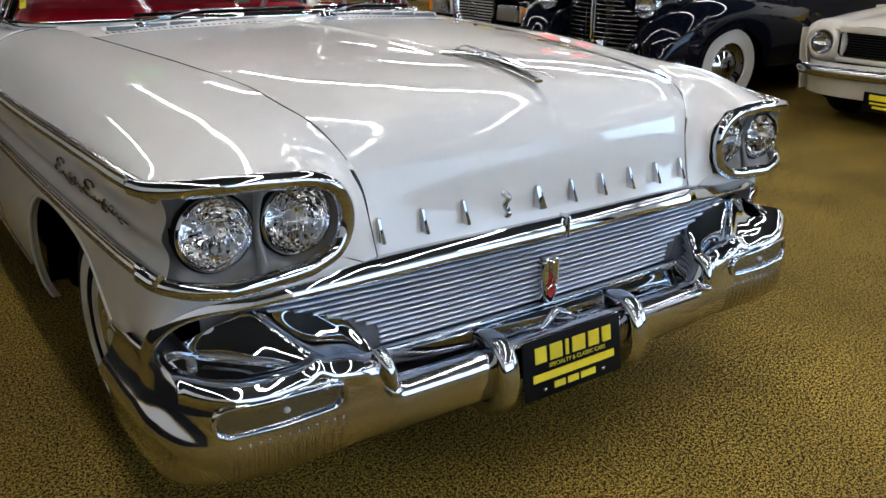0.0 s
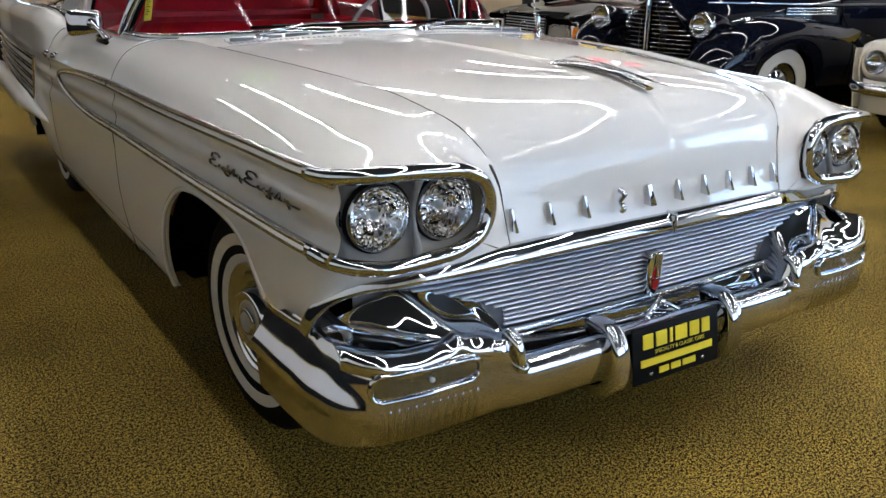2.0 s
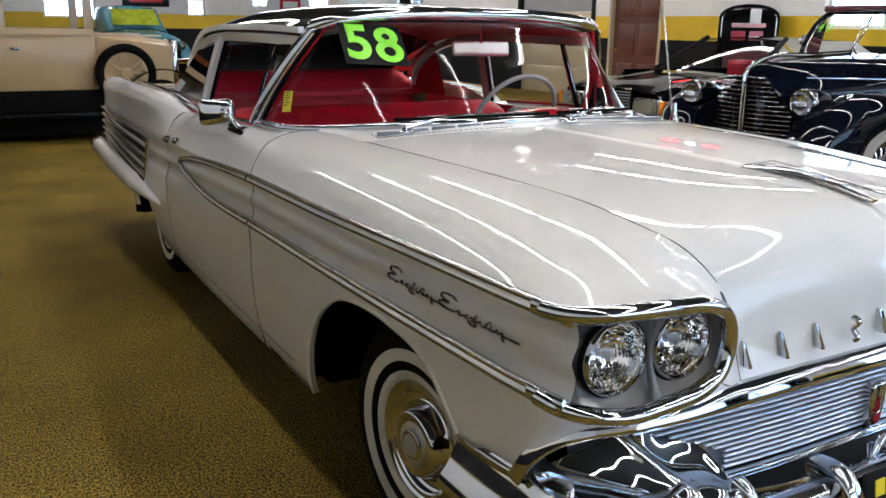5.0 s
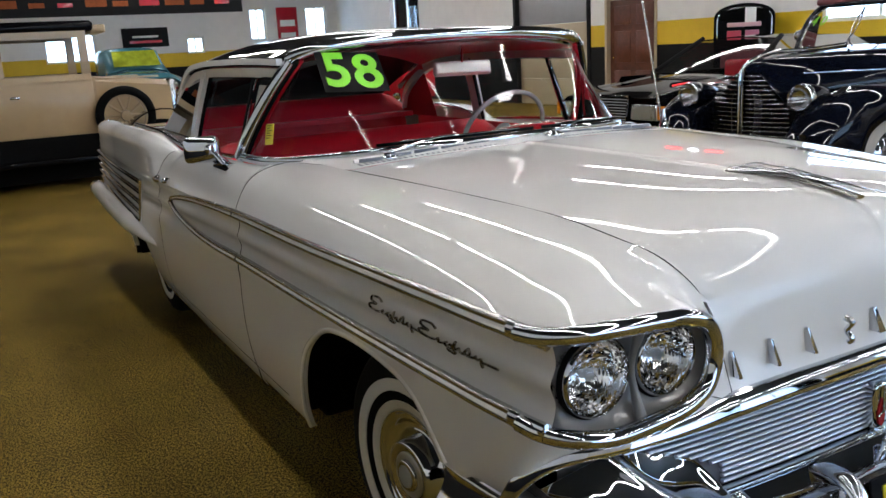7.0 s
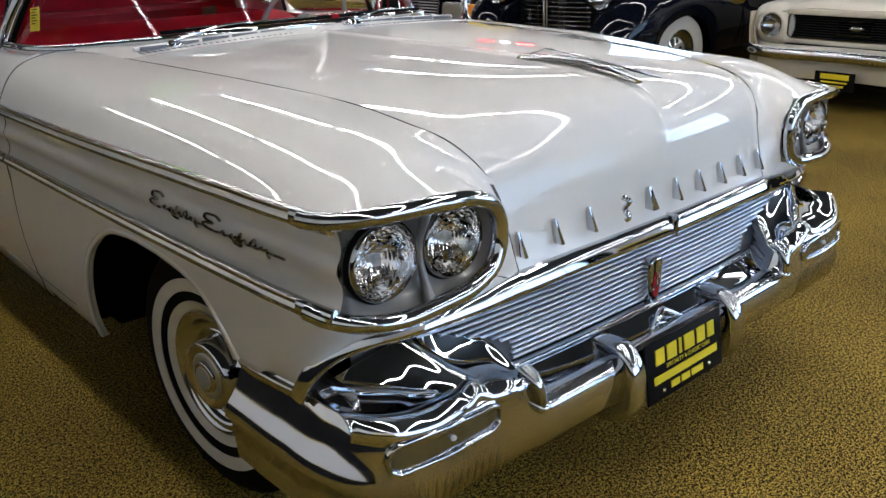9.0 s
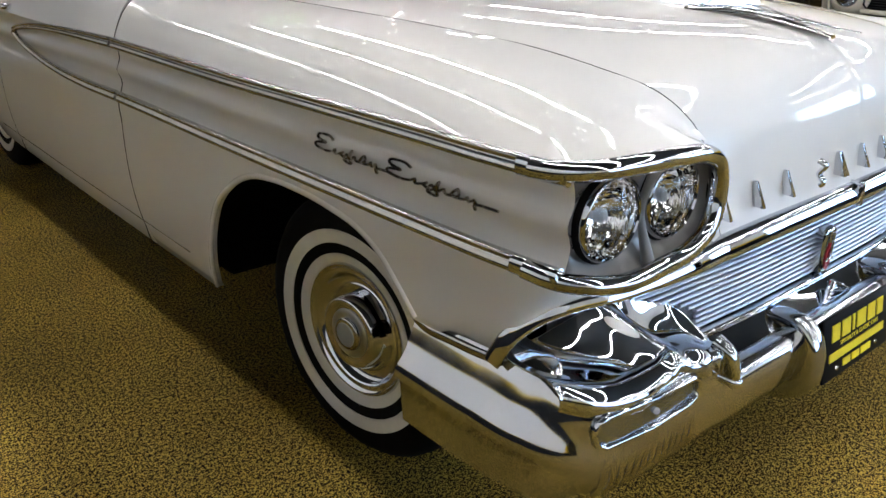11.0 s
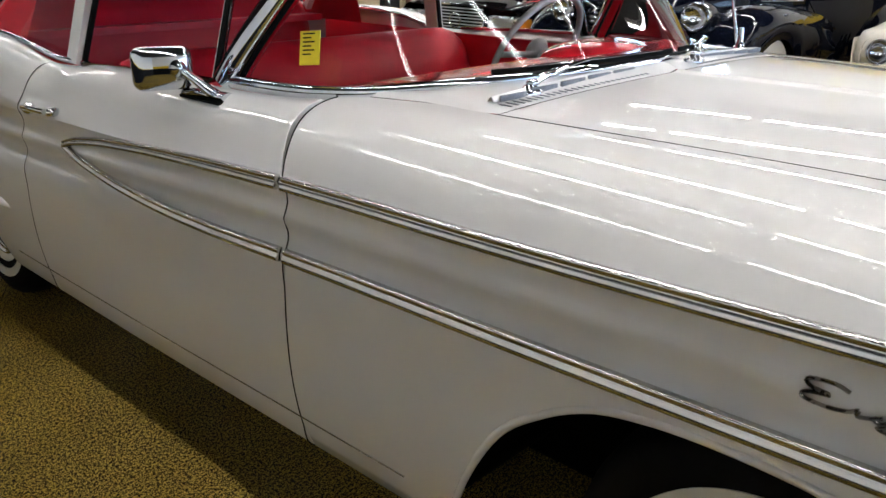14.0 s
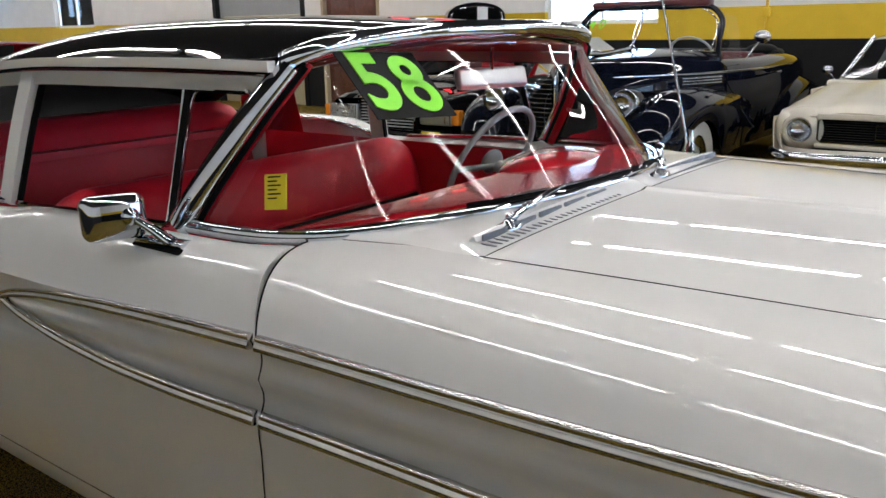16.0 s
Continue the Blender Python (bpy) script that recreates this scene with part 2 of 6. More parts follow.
def box(x0, x1, y0, y1, z0, z1, bevel=0.0, seg=2):
    bm = bmesh.new()
    bmesh.ops.create_cube(bm, size=1)
    for v in bm.verts:
        v.co = Vector(((x0 + x1) / 2 + v.co.x * (x1 - x0), (y0 + y1) / 2 + v.co.y * (y1 - y0), (z0 + z1) / 2 + v.co.z * (z1 - z0)))
    if bevel:
        bmesh.ops.bevel(bm, geom=list(bm.edges), offset=bevel, segments=seg, affect="EDGES", profile=0.5)
    return bm


def ball(c, rx, ry, rz, n=20):
    bm = bmesh.new()
    bmesh.ops.create_uvsphere(bm, u_segments=n, v_segments=n // 2, radius=1)
    for v in bm.verts:
        v.co = Vector((c[0] + v.co.x * rx, c[1] + v.co.y * ry, c[2] + v.co.z * rz))
    return bm


def joined(*bms):
    out = bmesh.new()
    for b in bms:
        me = bpy.data.meshes.new("tmp")
        b.to_mesh(me)
        b.free()
        out.from_mesh(me)
        bpy.data.meshes.remove(me)
    return out


def outline(points, y, depth):
    """A flat plate in the x-z plane, with thickness along y."""
    bm = bmesh.new()
    a = [bm.verts.new((p[0], y, p[1])) for p in points]
    f = bm.faces.new(a)
    r = bmesh.ops.extrude_face_region(bm, geom=[f])
    for v in r["geom"]:
        if isinstance(v, bmesh.types.BMVert):
            v.co.y += depth
    return bm


def letters(text, size, material, parent, m, name="lettering", label="", depth=0.0015, bold=0.0):
    cu = bpy.data.curves.new(name, "FONT")
    cu.body, cu.size, cu.extrude, cu.align_x, cu.align_y = text, size, depth, "CENTER", "CENTER"
    cu.offset = bold
    tmp = bpy.data.objects.new(name, cu)
    me = bpy.data.meshes.new_from_object(tmp)
    bpy.data.objects.remove(tmp)
    me.materials.append(material)
    ob = new(name, me)
    ob.parent = parent
    ob.matrix_basis = m
    if label:
        tagged(ob, label)
    return ob


# ---- the room ----
X0, X1, Y0, Y1, ZC = -4.5, 9.6, -8.5, 26.0, 3.5
link("floor", grid([[(x, y, 0) for x in np.linspace(X0 - 0.3, X1 + 0.3, 12)] for y in np.linspace(Y0 - 0.3, Y1 + 0.3, 24)]), FLOOR, solid=0.1)
tagged(bpy.data.objects["floor"], "speckled gold and black showroom floor", "floor", kind="structure")
tagged(link("ceiling", box(X0 - 0.3, X1 + 0.3, Y0 - 0.3, Y1 + 0.3, ZC, ZC + 0.2), CEIL, smooth=False), "dark painted ceiling boards", "ceiling", kind="structure")


BANDS = ((0, 1.22, WALLBLACK, "black_band"), (1.22, 1.64, WALLYELLOW, "yellow_band"), (1.64, ZC, WALLWHITE, "white_band"))


def wall(name, axis, at, a0, a1, thick, holes, label, bands=BANDS):
    """A wall with openings through it, in black, yellow and white bands. holes: (from, to, bottom, top)."""
    root = thing(name, label, "wall", kind="structure")
    cuts = sorted({a0, a1, *[h[0] for h in holes], *[h[1] for h in holes]})
    for z0, z1, m, nm in bands:
        bms = []
        for c0, c1 in zip(cuts, cuts[1:]):
            mid = (c0 + c1) / 2
            spans = [(z0, z1)]
            for h in holes:
                if h[0] < mid < h[1]:
                    nxt = []
                    for s0, s1 in spans:
                        if h[3] <= s0 or h[2] >= s1:
                            nxt.append((s0, s1))
                        else:
                            if h[2] > s0:
                                nxt.append((s0, h[2]))
                            if h[3] < s1:
                                nxt.append((h[3], s1))
                    spans = nxt
            for s0, s1 in spans:
                bms.append(box(at, at + thick, c0, c1, s0, s1) if axis == "x" else box(c0, c1, at, at + thick, s0, s1))
        if bms:
            part(nm, joined(*bms), m, root, smooth=False)
    return root


def window(name, axis, at, a0, a1, z0, z1, inward, bars=1, outside=DAY):
    """A framed window that fills an opening, with daylight behind."""
    root = thing(name, "white-framed showroom window with bright daylight behind", "window", kind="structure")
    d = 0.04 * inward
    def bx(u0, u1, w0, w1, t0, t1):
        return box(at + t0, at + t1, u0, u1, w0, w1) if axis == "x" else box(u0, u1, at + t0, at + t1, w0, w1)
    f = 0.06
    part("window_frame", joined(bx(a0, a1, z0, z0 + f, -0.03, 0.03), bx(a0, a1, z1 - f, z1, -0.03, 0.03), bx(a0, a0 + f, z0, z1, -0.031, 0.031), bx(a1 - f, a1, z0, z1, -0.031, 0.031),
                                *[bx(a0 + (a1 - a0) * (i + 1) / (bars + 1) - 0.02, a0 + (a1 - a0) * (i + 1) / (bars + 1) + 0.02, z0, z1, -0.025, 0.025) for i in range(bars)]), WALLWHITE, root, smooth=False)
    part("pane", bx(a0 + f, a1 - f, z0 + f, z1 - f, -0.004, 0.004), PANE, root, smooth=False).visible_shadow = False
    s = -inward * 0.35
    tagged(link("backdrop", bx(a0 - 0.3, a1 + 0.3, z0 - 0.3, z1 + 0.3, s - 0.01, s + 0.01), outside, smooth=False), "bright overcast daylight outside a window", "backdrop", kind="structure")
    return root


EAST_W = [(5.55, 7.4, 1.45, 2.7), (20.1, 21.9, 1.6, 2.9), (-7.6, -3.4, 0.9, 2.8)]
wall("wall_east", "x", X1, Y0, Y1, 0.25, EAST_W + [(10.8, 12.25, 0, 2.15), (12.75, 15.4, 0, 2.9)], "painted block wall, black below, yellow stripe, white above")
for i, h in enumerate(EAST_W):
    window("window_%d" % (i + 1), "x", X1 + 0.12, *h, -1)
NORTH_W = [(0.5, 1.9, 1.5, 2.3), (6.6, 7.15, 1.9, 2.9), (8.5, 9.25, 1.9, 2.9), (4.55, 5.1, 1.6, 2.1)]
wall("wall_north", "y", Y1, X0, X1, 0.25, NORTH_W, "painted wall, black below, yellow stripe, white above")
for i, h in enumerate(NORTH_W):
    window("window_%d" % (i + 11), "y", Y1 + 0.12, *h, -1)
wall("wall_west", "x", X0 - 0.25, Y0, Y1, 0.25, [], "white painted wall, black below a thin yellow line",
     ((0, 1.14, WALLBLACK, "black_band"), (1.14, 1.20, WALLYELLOW, "yellow_line"), (1.20, ZC, WALLWHITE, "white_band")))
# unseen south opening, its dimmed daylight added as soft fill for the front
SOUTH_FILL = [(-1.0, 9.2, 0.6, 2.9)]
wall("wall_south", "y", Y0 - 0.25, X0, X1, 0.25, SOUTH_FILL, "painted wall, black below, yellow stripe, white above")
for i, h in enumerate(SOUTH_FILL):
    window("window_%d" % (i + 31), "y", Y0 - 0.12, *h, 1, bars=4, outside=DAYFILL)

# ceiling strip lights
def strip_light():
    root = thing("ceiling_light", "long white fluorescent strip light on the ceiling", "ceiling light", group="ceiling strip lights")
    part("housing", box(-0.04, 0.04, -1.18, 1.18, -0.06, 0, 0.01), WALLWHITE, root, smooth=False)
    for s in (-0.018, 0.018):
        part("tube", moved(lathe([(0.0, -1.15), (0.014, -1.15), (0.014, 1.15), (0.0, 1.15)], 10), Matrix.Translation((s, 0, -0.078))), TUBE, root)
    return root


first = strip_light()
first.matrix_basis = pose(-1.22, -7.1, ZC)
for x in (-1.22, 0.38, 1.8, 5.0, 7.3):
    for k in range(13):
        y = -7.1 + k * 2.5
        if (x, k) != (-1.22, 0) and (x > -1 or y < 6):
            copy_thing(first, pose(x, y, ZC))


# ---- the white two-door car ----
car = thing("classic_car", "white two-door car with black roof and much chrome trim", "car")

# lines of the body, by distance behind the headlamps: half width and height
upper_line = spline([(0.0, 0.925, 0.928), (0.1, 0.94, 0.928), (0.3, 0.953, 0.928), (0.6, 0.965, 0.924), (1.0, 0.977, 0.916), (1.73, 0.985, 0.906), (2.6, 0.995, 0.885), (3.4, 0.995, 0.87), (4.4, 0.985, 0.865), (5.2, 0.95, 0.86), (5.35, 0.90, 0.85)])
lower_line = spline([(0.0, 0.93, 0.757), (0.1, 0.943, 0.757), (0.3, 0.957, 0.758), (0.6, 0.97, 0.758), (1.0, 0.981, 0.756), (1.73, 0.990, 0.748), (2.6, 1.0, 0.72), (3.4, 1.0, 0.70), (4.4, 0.99, 0.70), (5.2, 0.955, 0.70), (5.35, 0.91, 0.70)])
tuck = spline([(0.20, -0.11), (0.245, -0.062), (0.30, -0.036), (0.42, -0.008), (0.55, 0.003), (0.65, 0.003), (0.76, 0.0), (1.0, 0.0)])
crown = spline([(-0.02, 0.940), (0.03, 0.962), (0.075, 0.974), (0.11, 0.981), (0.16, 0.988), (0.22, 0.994), (0.3, 0.999)])
seam = spline([(0.05, 0.50, 0.90), (0.09, 0.535, 0.955), (0.15, 0.555, 0.990), (0.25, 0.570, 1.010), (0.45, 0.578, 1.030), (0.74, 0.615, 1.043), (1.08, 0.650, 1.049), (1.42, 0.685, 1.052), (1.78, 0.70, 1.056)])
arch = spline([(0.345, 0.552), (0.365, 0.575), (0.398, 0.608), (0.45, 0.655), (0.52, 0.69), (0.62, 0.709), (0.74, 0.717), (0.87, 0.712), (0.97, 0.692), (1.06, 0.645), (1.16, 0.555), (1.23, 0.43), (1.285, 0.31), (1.318, 0.258)])
DOOR0, DOOR1 = 1.735, 3.06


def clamp(v):
    return max(0.0, min(1.0, v))


def hem(y):
    """Height of the body's lower edge."""
    if y < 0.345:
        return 0.553
    if y < 1.318:
        return arch(y)
    if 3.45 < y < 4.15:
        return 0.262 + 0.27 * math.sqrt(max(0.0, 1 - ((y - 3.8) / 0.35) ** 2))
    return 0.25 if y < 4.0 else 0.46 + 0.04 * (y - 4.15)


def flank(y, z):
    """Half width of the body side at a height below the lower trim."""
    w, zl = lower_line(y)
    return w + tuck(min(z, 0.76) * 0.76 / max(zl, 0.1) if z > zl else z)


def side_rows(ya, yb, n, slope=0.0):
    """Rows of the flank from the upper trim to the lower edge."""
    rows = []
    for i in range(n + 1):
        f = i / n
        y = ya + (yb - ya) * f
        lead = slope * (1 - f) ** 6
        wu, zu = upper_line(y)
        wl, zl = lower_line(y)
        zb = hem(y)
        row = []
        for k in range(17):
            s = k / 16
            ripple = -0.019 * math.sin(math.pi * s) ** 0.7 + 0.017 * math.exp(-((s - 0.50) / 0.15) ** 2)
            row.append((wu + (wl - wu) * s + ripple, y, zu + (zl - zu) * s))
        for k in range(1, 13):
            s = k / 12
            z = zl + (zb - zl) * s
            row.append((flank(y, z), y + lead * s, z))
        row.append((flank(y, zb) - 0.022, y + lead, zb - 0.002))
        rows.append(row)
    return rows


def top_row(y, n=22):
    """From the hood seam over the fender's crown to the upper trim."""
    ws, zs = seam(y)
    wu, zu = upper_line(y)
    lift = max(0.0, crown(y) - zs - 0.145 * (zu - zs)) if y < 0.3 else 0.0
    row = []
    for i in range(n):
        u = i / (n - 1)
        u = u * (1.25 - 0.25 * u)
        fall = 0.62 * u ** 2.1 + 0.38 * u ** 9
        row.append(Vector((ws + (wu - ws) * u, y, zs + (zu - zs) * fall + lift * 4 * u * (1 - u))))
    return row


def rear_fender_row():
    wu, zu = upper_line(DOOR0)
    return along([(0.745, 1.80, 1.050), (0.80, 1.800, 1.046), (0.85, 1.792, 1.036), (0.91, 1.772, 1.010), (wu - 0.018, 1.748, zu + 0.035), (wu, DOOR0, zu)], 22)


def both(name, rows, material, parent=None, label="", **kw):
    for s in (1, -1):
        bm = grid([[(s * q[0], q[1], q[2]) for q in r] for r in rows])
        part(name, bm, material, parent or car, label, **kw)


def both_sweep(name, pts, profile, material, n=40, parent=None, label="", up=(0, 0, 1), closed=False, scale=None):
    for s in (1, -1):
        q = along(pts, n)
        part(name, sweep([(s * v.x, v.y, v.z) for v in q], profile, up=up, closed=closed, scale=scale), material, parent or car, label)


# front fenders: crown, flank, nose
front = along([(0.515, 0.055, 0.905), (0.552, 0.0, 0.916), (0.62, -0.022, 0.932), (0.76, -0.018, 0.943), (0.87, 0.008, 0.940), (0.925, 0.045, 0.929)], 22)
rear_row = rear_fender_row()
last = top_row(1.58)
crown_rows = [front] + [top_row(y) for y in np.r_[0.05, 0.075, np.linspace(0.1, 0.3, 9), np.linspace(0.335, 1.58, 34)]] + [[a.lerp(b, t) for a, b in zip(last, rear_row)] for t in (0.25, 0.5, 0.75, 1.0)]
face_rows = [along(r, 7) for r in (
    [(0.4825, 0.0, 0.703), (0.590, -0.012, 0.750)], [(0.4855, 0.02, 0.765), (0.556, -0.012, 0.80)], [(0.4895, 0.031, 0.81), (0.553, -0.012, 0.83)], [(0.4935, 0.042, 0.85), (0.552, -0.012, 0.86)],
    [(0.502, 0.048, 0.875), (0.520, 0.010, 0.878), (0.560, -0.014, 0.885)], [(0.510, 0.052, 0.892), (0.530, 0.008, 0.897), (0.585, -0.020, 0.908)])] + [front[:7]]
for sd in (1, -1):
    bm = joined(grid([[(sd * q[0], q[1], q[2]) for q in r] for r in crown_rows]), grid([[(sd * q[0], q[1], q[2]) for q in r] for r in face_rows]))
    bmesh.ops.remove_doubles(bm, verts=bm.verts, dist=0.0003)
    bmesh.ops.recalc_face_normals(bm, faces=bm.faces)
    inner = [v for v in bm.verts if not v.is_boundary]
    roll = [v for v in inner if v.co.y < 0.09 and abs(v.co.x) < 0.66 and v.co.z > 0.85]
    for k in range(14):
        bmesh.ops.smooth_vert(bm, verts=inner, factor=0.5, use_axis_x=True, use_axis_y=True, use_axis_z=True)
    for k in range(24):
        bmesh.ops.smooth_vert(bm, verts=roll, factor=0.5, use_axis_x=True, use_axis_y=True, use_axis_z=True)
    part("fender_top", bm, PAINT, car, angle=100)
flank_rows = side_rows(0.055, DOOR0, 110, 0.085)
edge = [Vector(p) for p in flank_rows[0][16:29]]
nose_top = along([(0.590, -0.012, 0.750), (0.70, -0.026, 0.735), (0.82, -0.018, 0.730), (0.895, 0.008, 0.742), (0.928, 0.035, 0.752), edge[0]], 24)
nose_low = along([(0.487, 0.0, 0.700), (0.62, 0.0, 0.699), (0.72, 0.014, 0.692), (0.80, 0.046, 0.678), (0.86, 0.082, 0.662), (0.910, 0.110, 0.632), edge[12]], 24)
nose_rows = []
for k in range(13):
    s = k / 12
    row = []
    for i in range(24):
        u = i / 23
        p = nose_top[i].lerp(nose_low[i], s)
        swell = 0.016 * math.sin(math.pi * s) * math.sin(math.pi * min(1.0, u * 1.08)) ** 0.6
        p = p + Vector((0.25 * swell * u, -swell, 0))
        blend = max(0.0, (u - 0.75) / 0.25) ** 2
        row.append(p.lerp(edge[k], blend) if i < 23 else edge[k].copy())
    nose_rows.append(row)
for s in (1, -1):
    bm = joined(grid([[(s * q[0], q[1], q[2]) for q in r[:17]] for r in side_rows(0.012, 0.055, 3)]), grid([[(s * q[0], q[1], q[2]) for q in r] for r in flank_rows]), grid([[(s * q[0], q[1], q[2]) for q in r] for r in nose_rows]))
    bmesh.ops.remove_doubles(bm, verts=bm.verts, dist=0.0004)
    soft = [v for v in bm.verts if v.co.y < 0.28 and v.co.z < 0.752 and not v.is_boundary]
    for k in range(28):
        bmesh.ops.smooth_vert(bm, verts=soft, factor=0.5, use_axis_x=True, use_axis_y=True, use_axis_z=True)
    part("fender_side", bm, PAINT, car, angle=100)

# wheel arch lips and wells
arch_pts = [(flank(y, arch(y)) - 0.004, y, arch(y)) for y in np.r_[np.linspace(0.35, 1.2, 36), np.linspace(1.22, 1.318, 10)]]
both_sweep("arch_lip", arch_pts, oval(0.007, 0.009, 8), PAINT, 50)
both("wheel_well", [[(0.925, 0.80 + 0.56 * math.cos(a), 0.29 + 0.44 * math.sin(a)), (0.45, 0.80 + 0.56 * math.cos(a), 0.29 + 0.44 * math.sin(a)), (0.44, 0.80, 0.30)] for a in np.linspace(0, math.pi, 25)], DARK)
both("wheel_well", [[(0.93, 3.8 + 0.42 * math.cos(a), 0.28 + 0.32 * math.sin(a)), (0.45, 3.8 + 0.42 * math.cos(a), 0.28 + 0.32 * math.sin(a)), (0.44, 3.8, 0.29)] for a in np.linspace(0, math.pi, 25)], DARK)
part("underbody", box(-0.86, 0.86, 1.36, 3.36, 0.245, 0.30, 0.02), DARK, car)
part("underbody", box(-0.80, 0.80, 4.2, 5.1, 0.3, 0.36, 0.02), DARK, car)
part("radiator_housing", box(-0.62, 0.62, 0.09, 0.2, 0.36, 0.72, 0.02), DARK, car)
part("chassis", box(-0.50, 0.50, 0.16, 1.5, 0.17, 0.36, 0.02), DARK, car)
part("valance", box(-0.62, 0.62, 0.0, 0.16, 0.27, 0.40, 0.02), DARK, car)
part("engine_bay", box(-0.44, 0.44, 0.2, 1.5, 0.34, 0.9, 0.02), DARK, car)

# hood
HOOD = [(0, -0.008, 0.716, 0.480, 0.000, 0.703), (1, 0.0, 0.750, 0.482, 0.012, 0.735), (2, 0.006, 0.797, 0.485, 0.028, 0.79), (3, 0.006, 0.858, 0.492, 0.044, 0.86),
        (4, 0.016, 0.915, 0.512, 0.062, 0.915), (5, 0.038, 0.962, 0.532, 0.092, 0.955), (6, 0.075, 1.003, 0.550, 0.15, 0.989), (7, 0.148, 1.034, 0.565, 0.25, 1.009), (8, 0.30, 1.057, 0.573, 0.45, 1.029),
        (9, 0.66, 1.068, 0.609, 0.74, 1.042), (10, 1.05, 1.072, 0.644, 1.08, 1.048), (11, 1.40, 1.072, 0.678, 1.42, 1.051)]
hood_keys = spline(HOOD)


def hood_point(v, u):
    cy, cz, ew, ey, ez = hood_keys(v)
    a = abs(u)
    ridge = 0.006 * math.exp(-(a / 0.02) ** 2) * (1 if v > 3 else 0.4)
    return (u * ew, cy + (ey - cy) * a ** 1.7, cz + (ez - cz) * a ** 2.4 + ridge)


us = sorted({*np.linspace(-1, 1, 41), -0.03, -0.015, 0.015, 0.03})
part("hood", grid([[hood_point(v, u) for u in us] for v in np.linspace(0, 11, 67)]), PAINT, car, solid=0.012)

# cowl with air vents
WS_BASE = [(0.0, 1.475, 1.085), (0.25, 1.505, 1.082), (0.45, 1.585, 1.073), (0.62, 1.68, 1.062), (0.74, 1.78, 1.052), (0.795, 1.90, 1.046), (0.815, 2.03, 1.044), (0.82, 2.17, 1.043)]
WS_TOP = [(0.0, 1.855, 1.452), (0.25, 1.864, 1.449), (0.42, 1.879, 1.440), (0.54, 1.897, 1.428), (0.60, 1.916, 1.417), (0.632, 1.937, 1.405), (0.648, 1.953, 1.396), (0.656, 1.966, 1.388)]
ws_b, ws_t = along(WS_BASE, 40), along(WS_TOP, 40)
cowl_front = [hood_point(11, u) for u in np.linspace(0, 1, 30)] + [tuple(top_row(y)[0]) for y in (1.46, 1.52, 1.58)] + [(0.715, 1.68, 1.053), (0.735, 1.76, 1.052)]
cf = along([(p[0], p[1] + 0.003, p[2]) for p in cowl_front], 30)
cb = along([p for p in WS_BASE[:5]], 30)
both("cowl", [[c.lerp(b, t) + Vector((0, 0, 0.010 * math.sin(math.pi * t))) for t in np.linspace(0, 1, 6)] for c, b in zip(cf, cb)], PAINT)

both_sweep("cowl_gap", [tuple(v + Vector((0, -0.002, -0.010))) for v in cf], oval(0.030, 0.008, 8), DARK, 40)

# glass
both("windscreen", [[b.lerp(t, s) + Vector((0, -0.020 * math.sin(math.pi * s), 0)) for s in np.linspace(0, 1, 14)] for b, t in zip(ws_b, ws_t)], PANE)
for o in car.children:
    if o.name.startswith("windscreen"):
        o.visible_shadow = False
both_sweep("windscreen_moulding", [(p[0], p[1] - 0.008, p[2] + 0.004) for p in WS_BASE], oval(0.014, 0.018, 10), CHROME, 50)
both_sweep("windscreen_header", [(p[0], p[1] + 0.0, p[2] + 0.018) for p in WS_TOP], oval(0.026, 0.026, 10), CHROME, 40)
pill = [(0.822, 2.18, 1.043), (0.80, 2.13, 1.12), (0.765, 2.07, 1.21), (0.715, 2.01, 1.31), (0.655, 1.955, 1.405)]
both_sweep("screen_pillar", pill, oval(0.022, 0.036, 14), CHROME, 24, up=(0, 1, 0))
both_sweep("pillar_seal", [(p[0] - 0.014, p[1] - 0.036, p[2] - 0.004) for p in pill], oval(0.009, 0.009, 8), BLACK, 24, up=(0, 1, 0))
both_sweep("pillar_lining", [(p[0] - 0.034, p[1] - 0.030, p[2]) for p in pill], oval(0.008, 0.014, 8), REDPAINT, 20, up=(0, 1, 0))

# roof
roof_edge = spline([(1.87, 0.60, 1.440), (1.95, 0.665, 1.424), (2.1, 0.695, 1.419), (2.5, 0.712, 1.419), (3.0, 0.710, 1.411), (3.4, 0.692, 1.370), (3.75, 0.66, 1.26), (4.05, 0.62, 1.11)])
roof_mid = spline([(1.868, 1.474), (2.0, 1.490), (2.3, 1.513), (2.75, 1.522), (3.2, 1.508), (3.6, 1.44), (3.9, 1.32), (4.15, 1.13)])
rows = []
for f in np.linspace(0, 1, 30):
    ye, ym = 1.935 + f * 2.115, 1.868 + f * 2.282
    w, ze = roof_edge(ye)
    zm = roof_mid(ym)
    rows.append([(u * w, ym + (ye - ym) * abs(u) ** 2, ze + (zm - ze) * (1 - abs(u) ** 2.6)) for u in np.linspace(-1, 1, 33)])
part("roof", grid(rows), BLACKPAINT, car, "glossy black roof", solid=0.02)
part("headlining", grid([[(p[0] * 0.97, p[1], p[2] - 0.035) for p in r] for r in rows[:22]]), RED, car, "red roof lining")

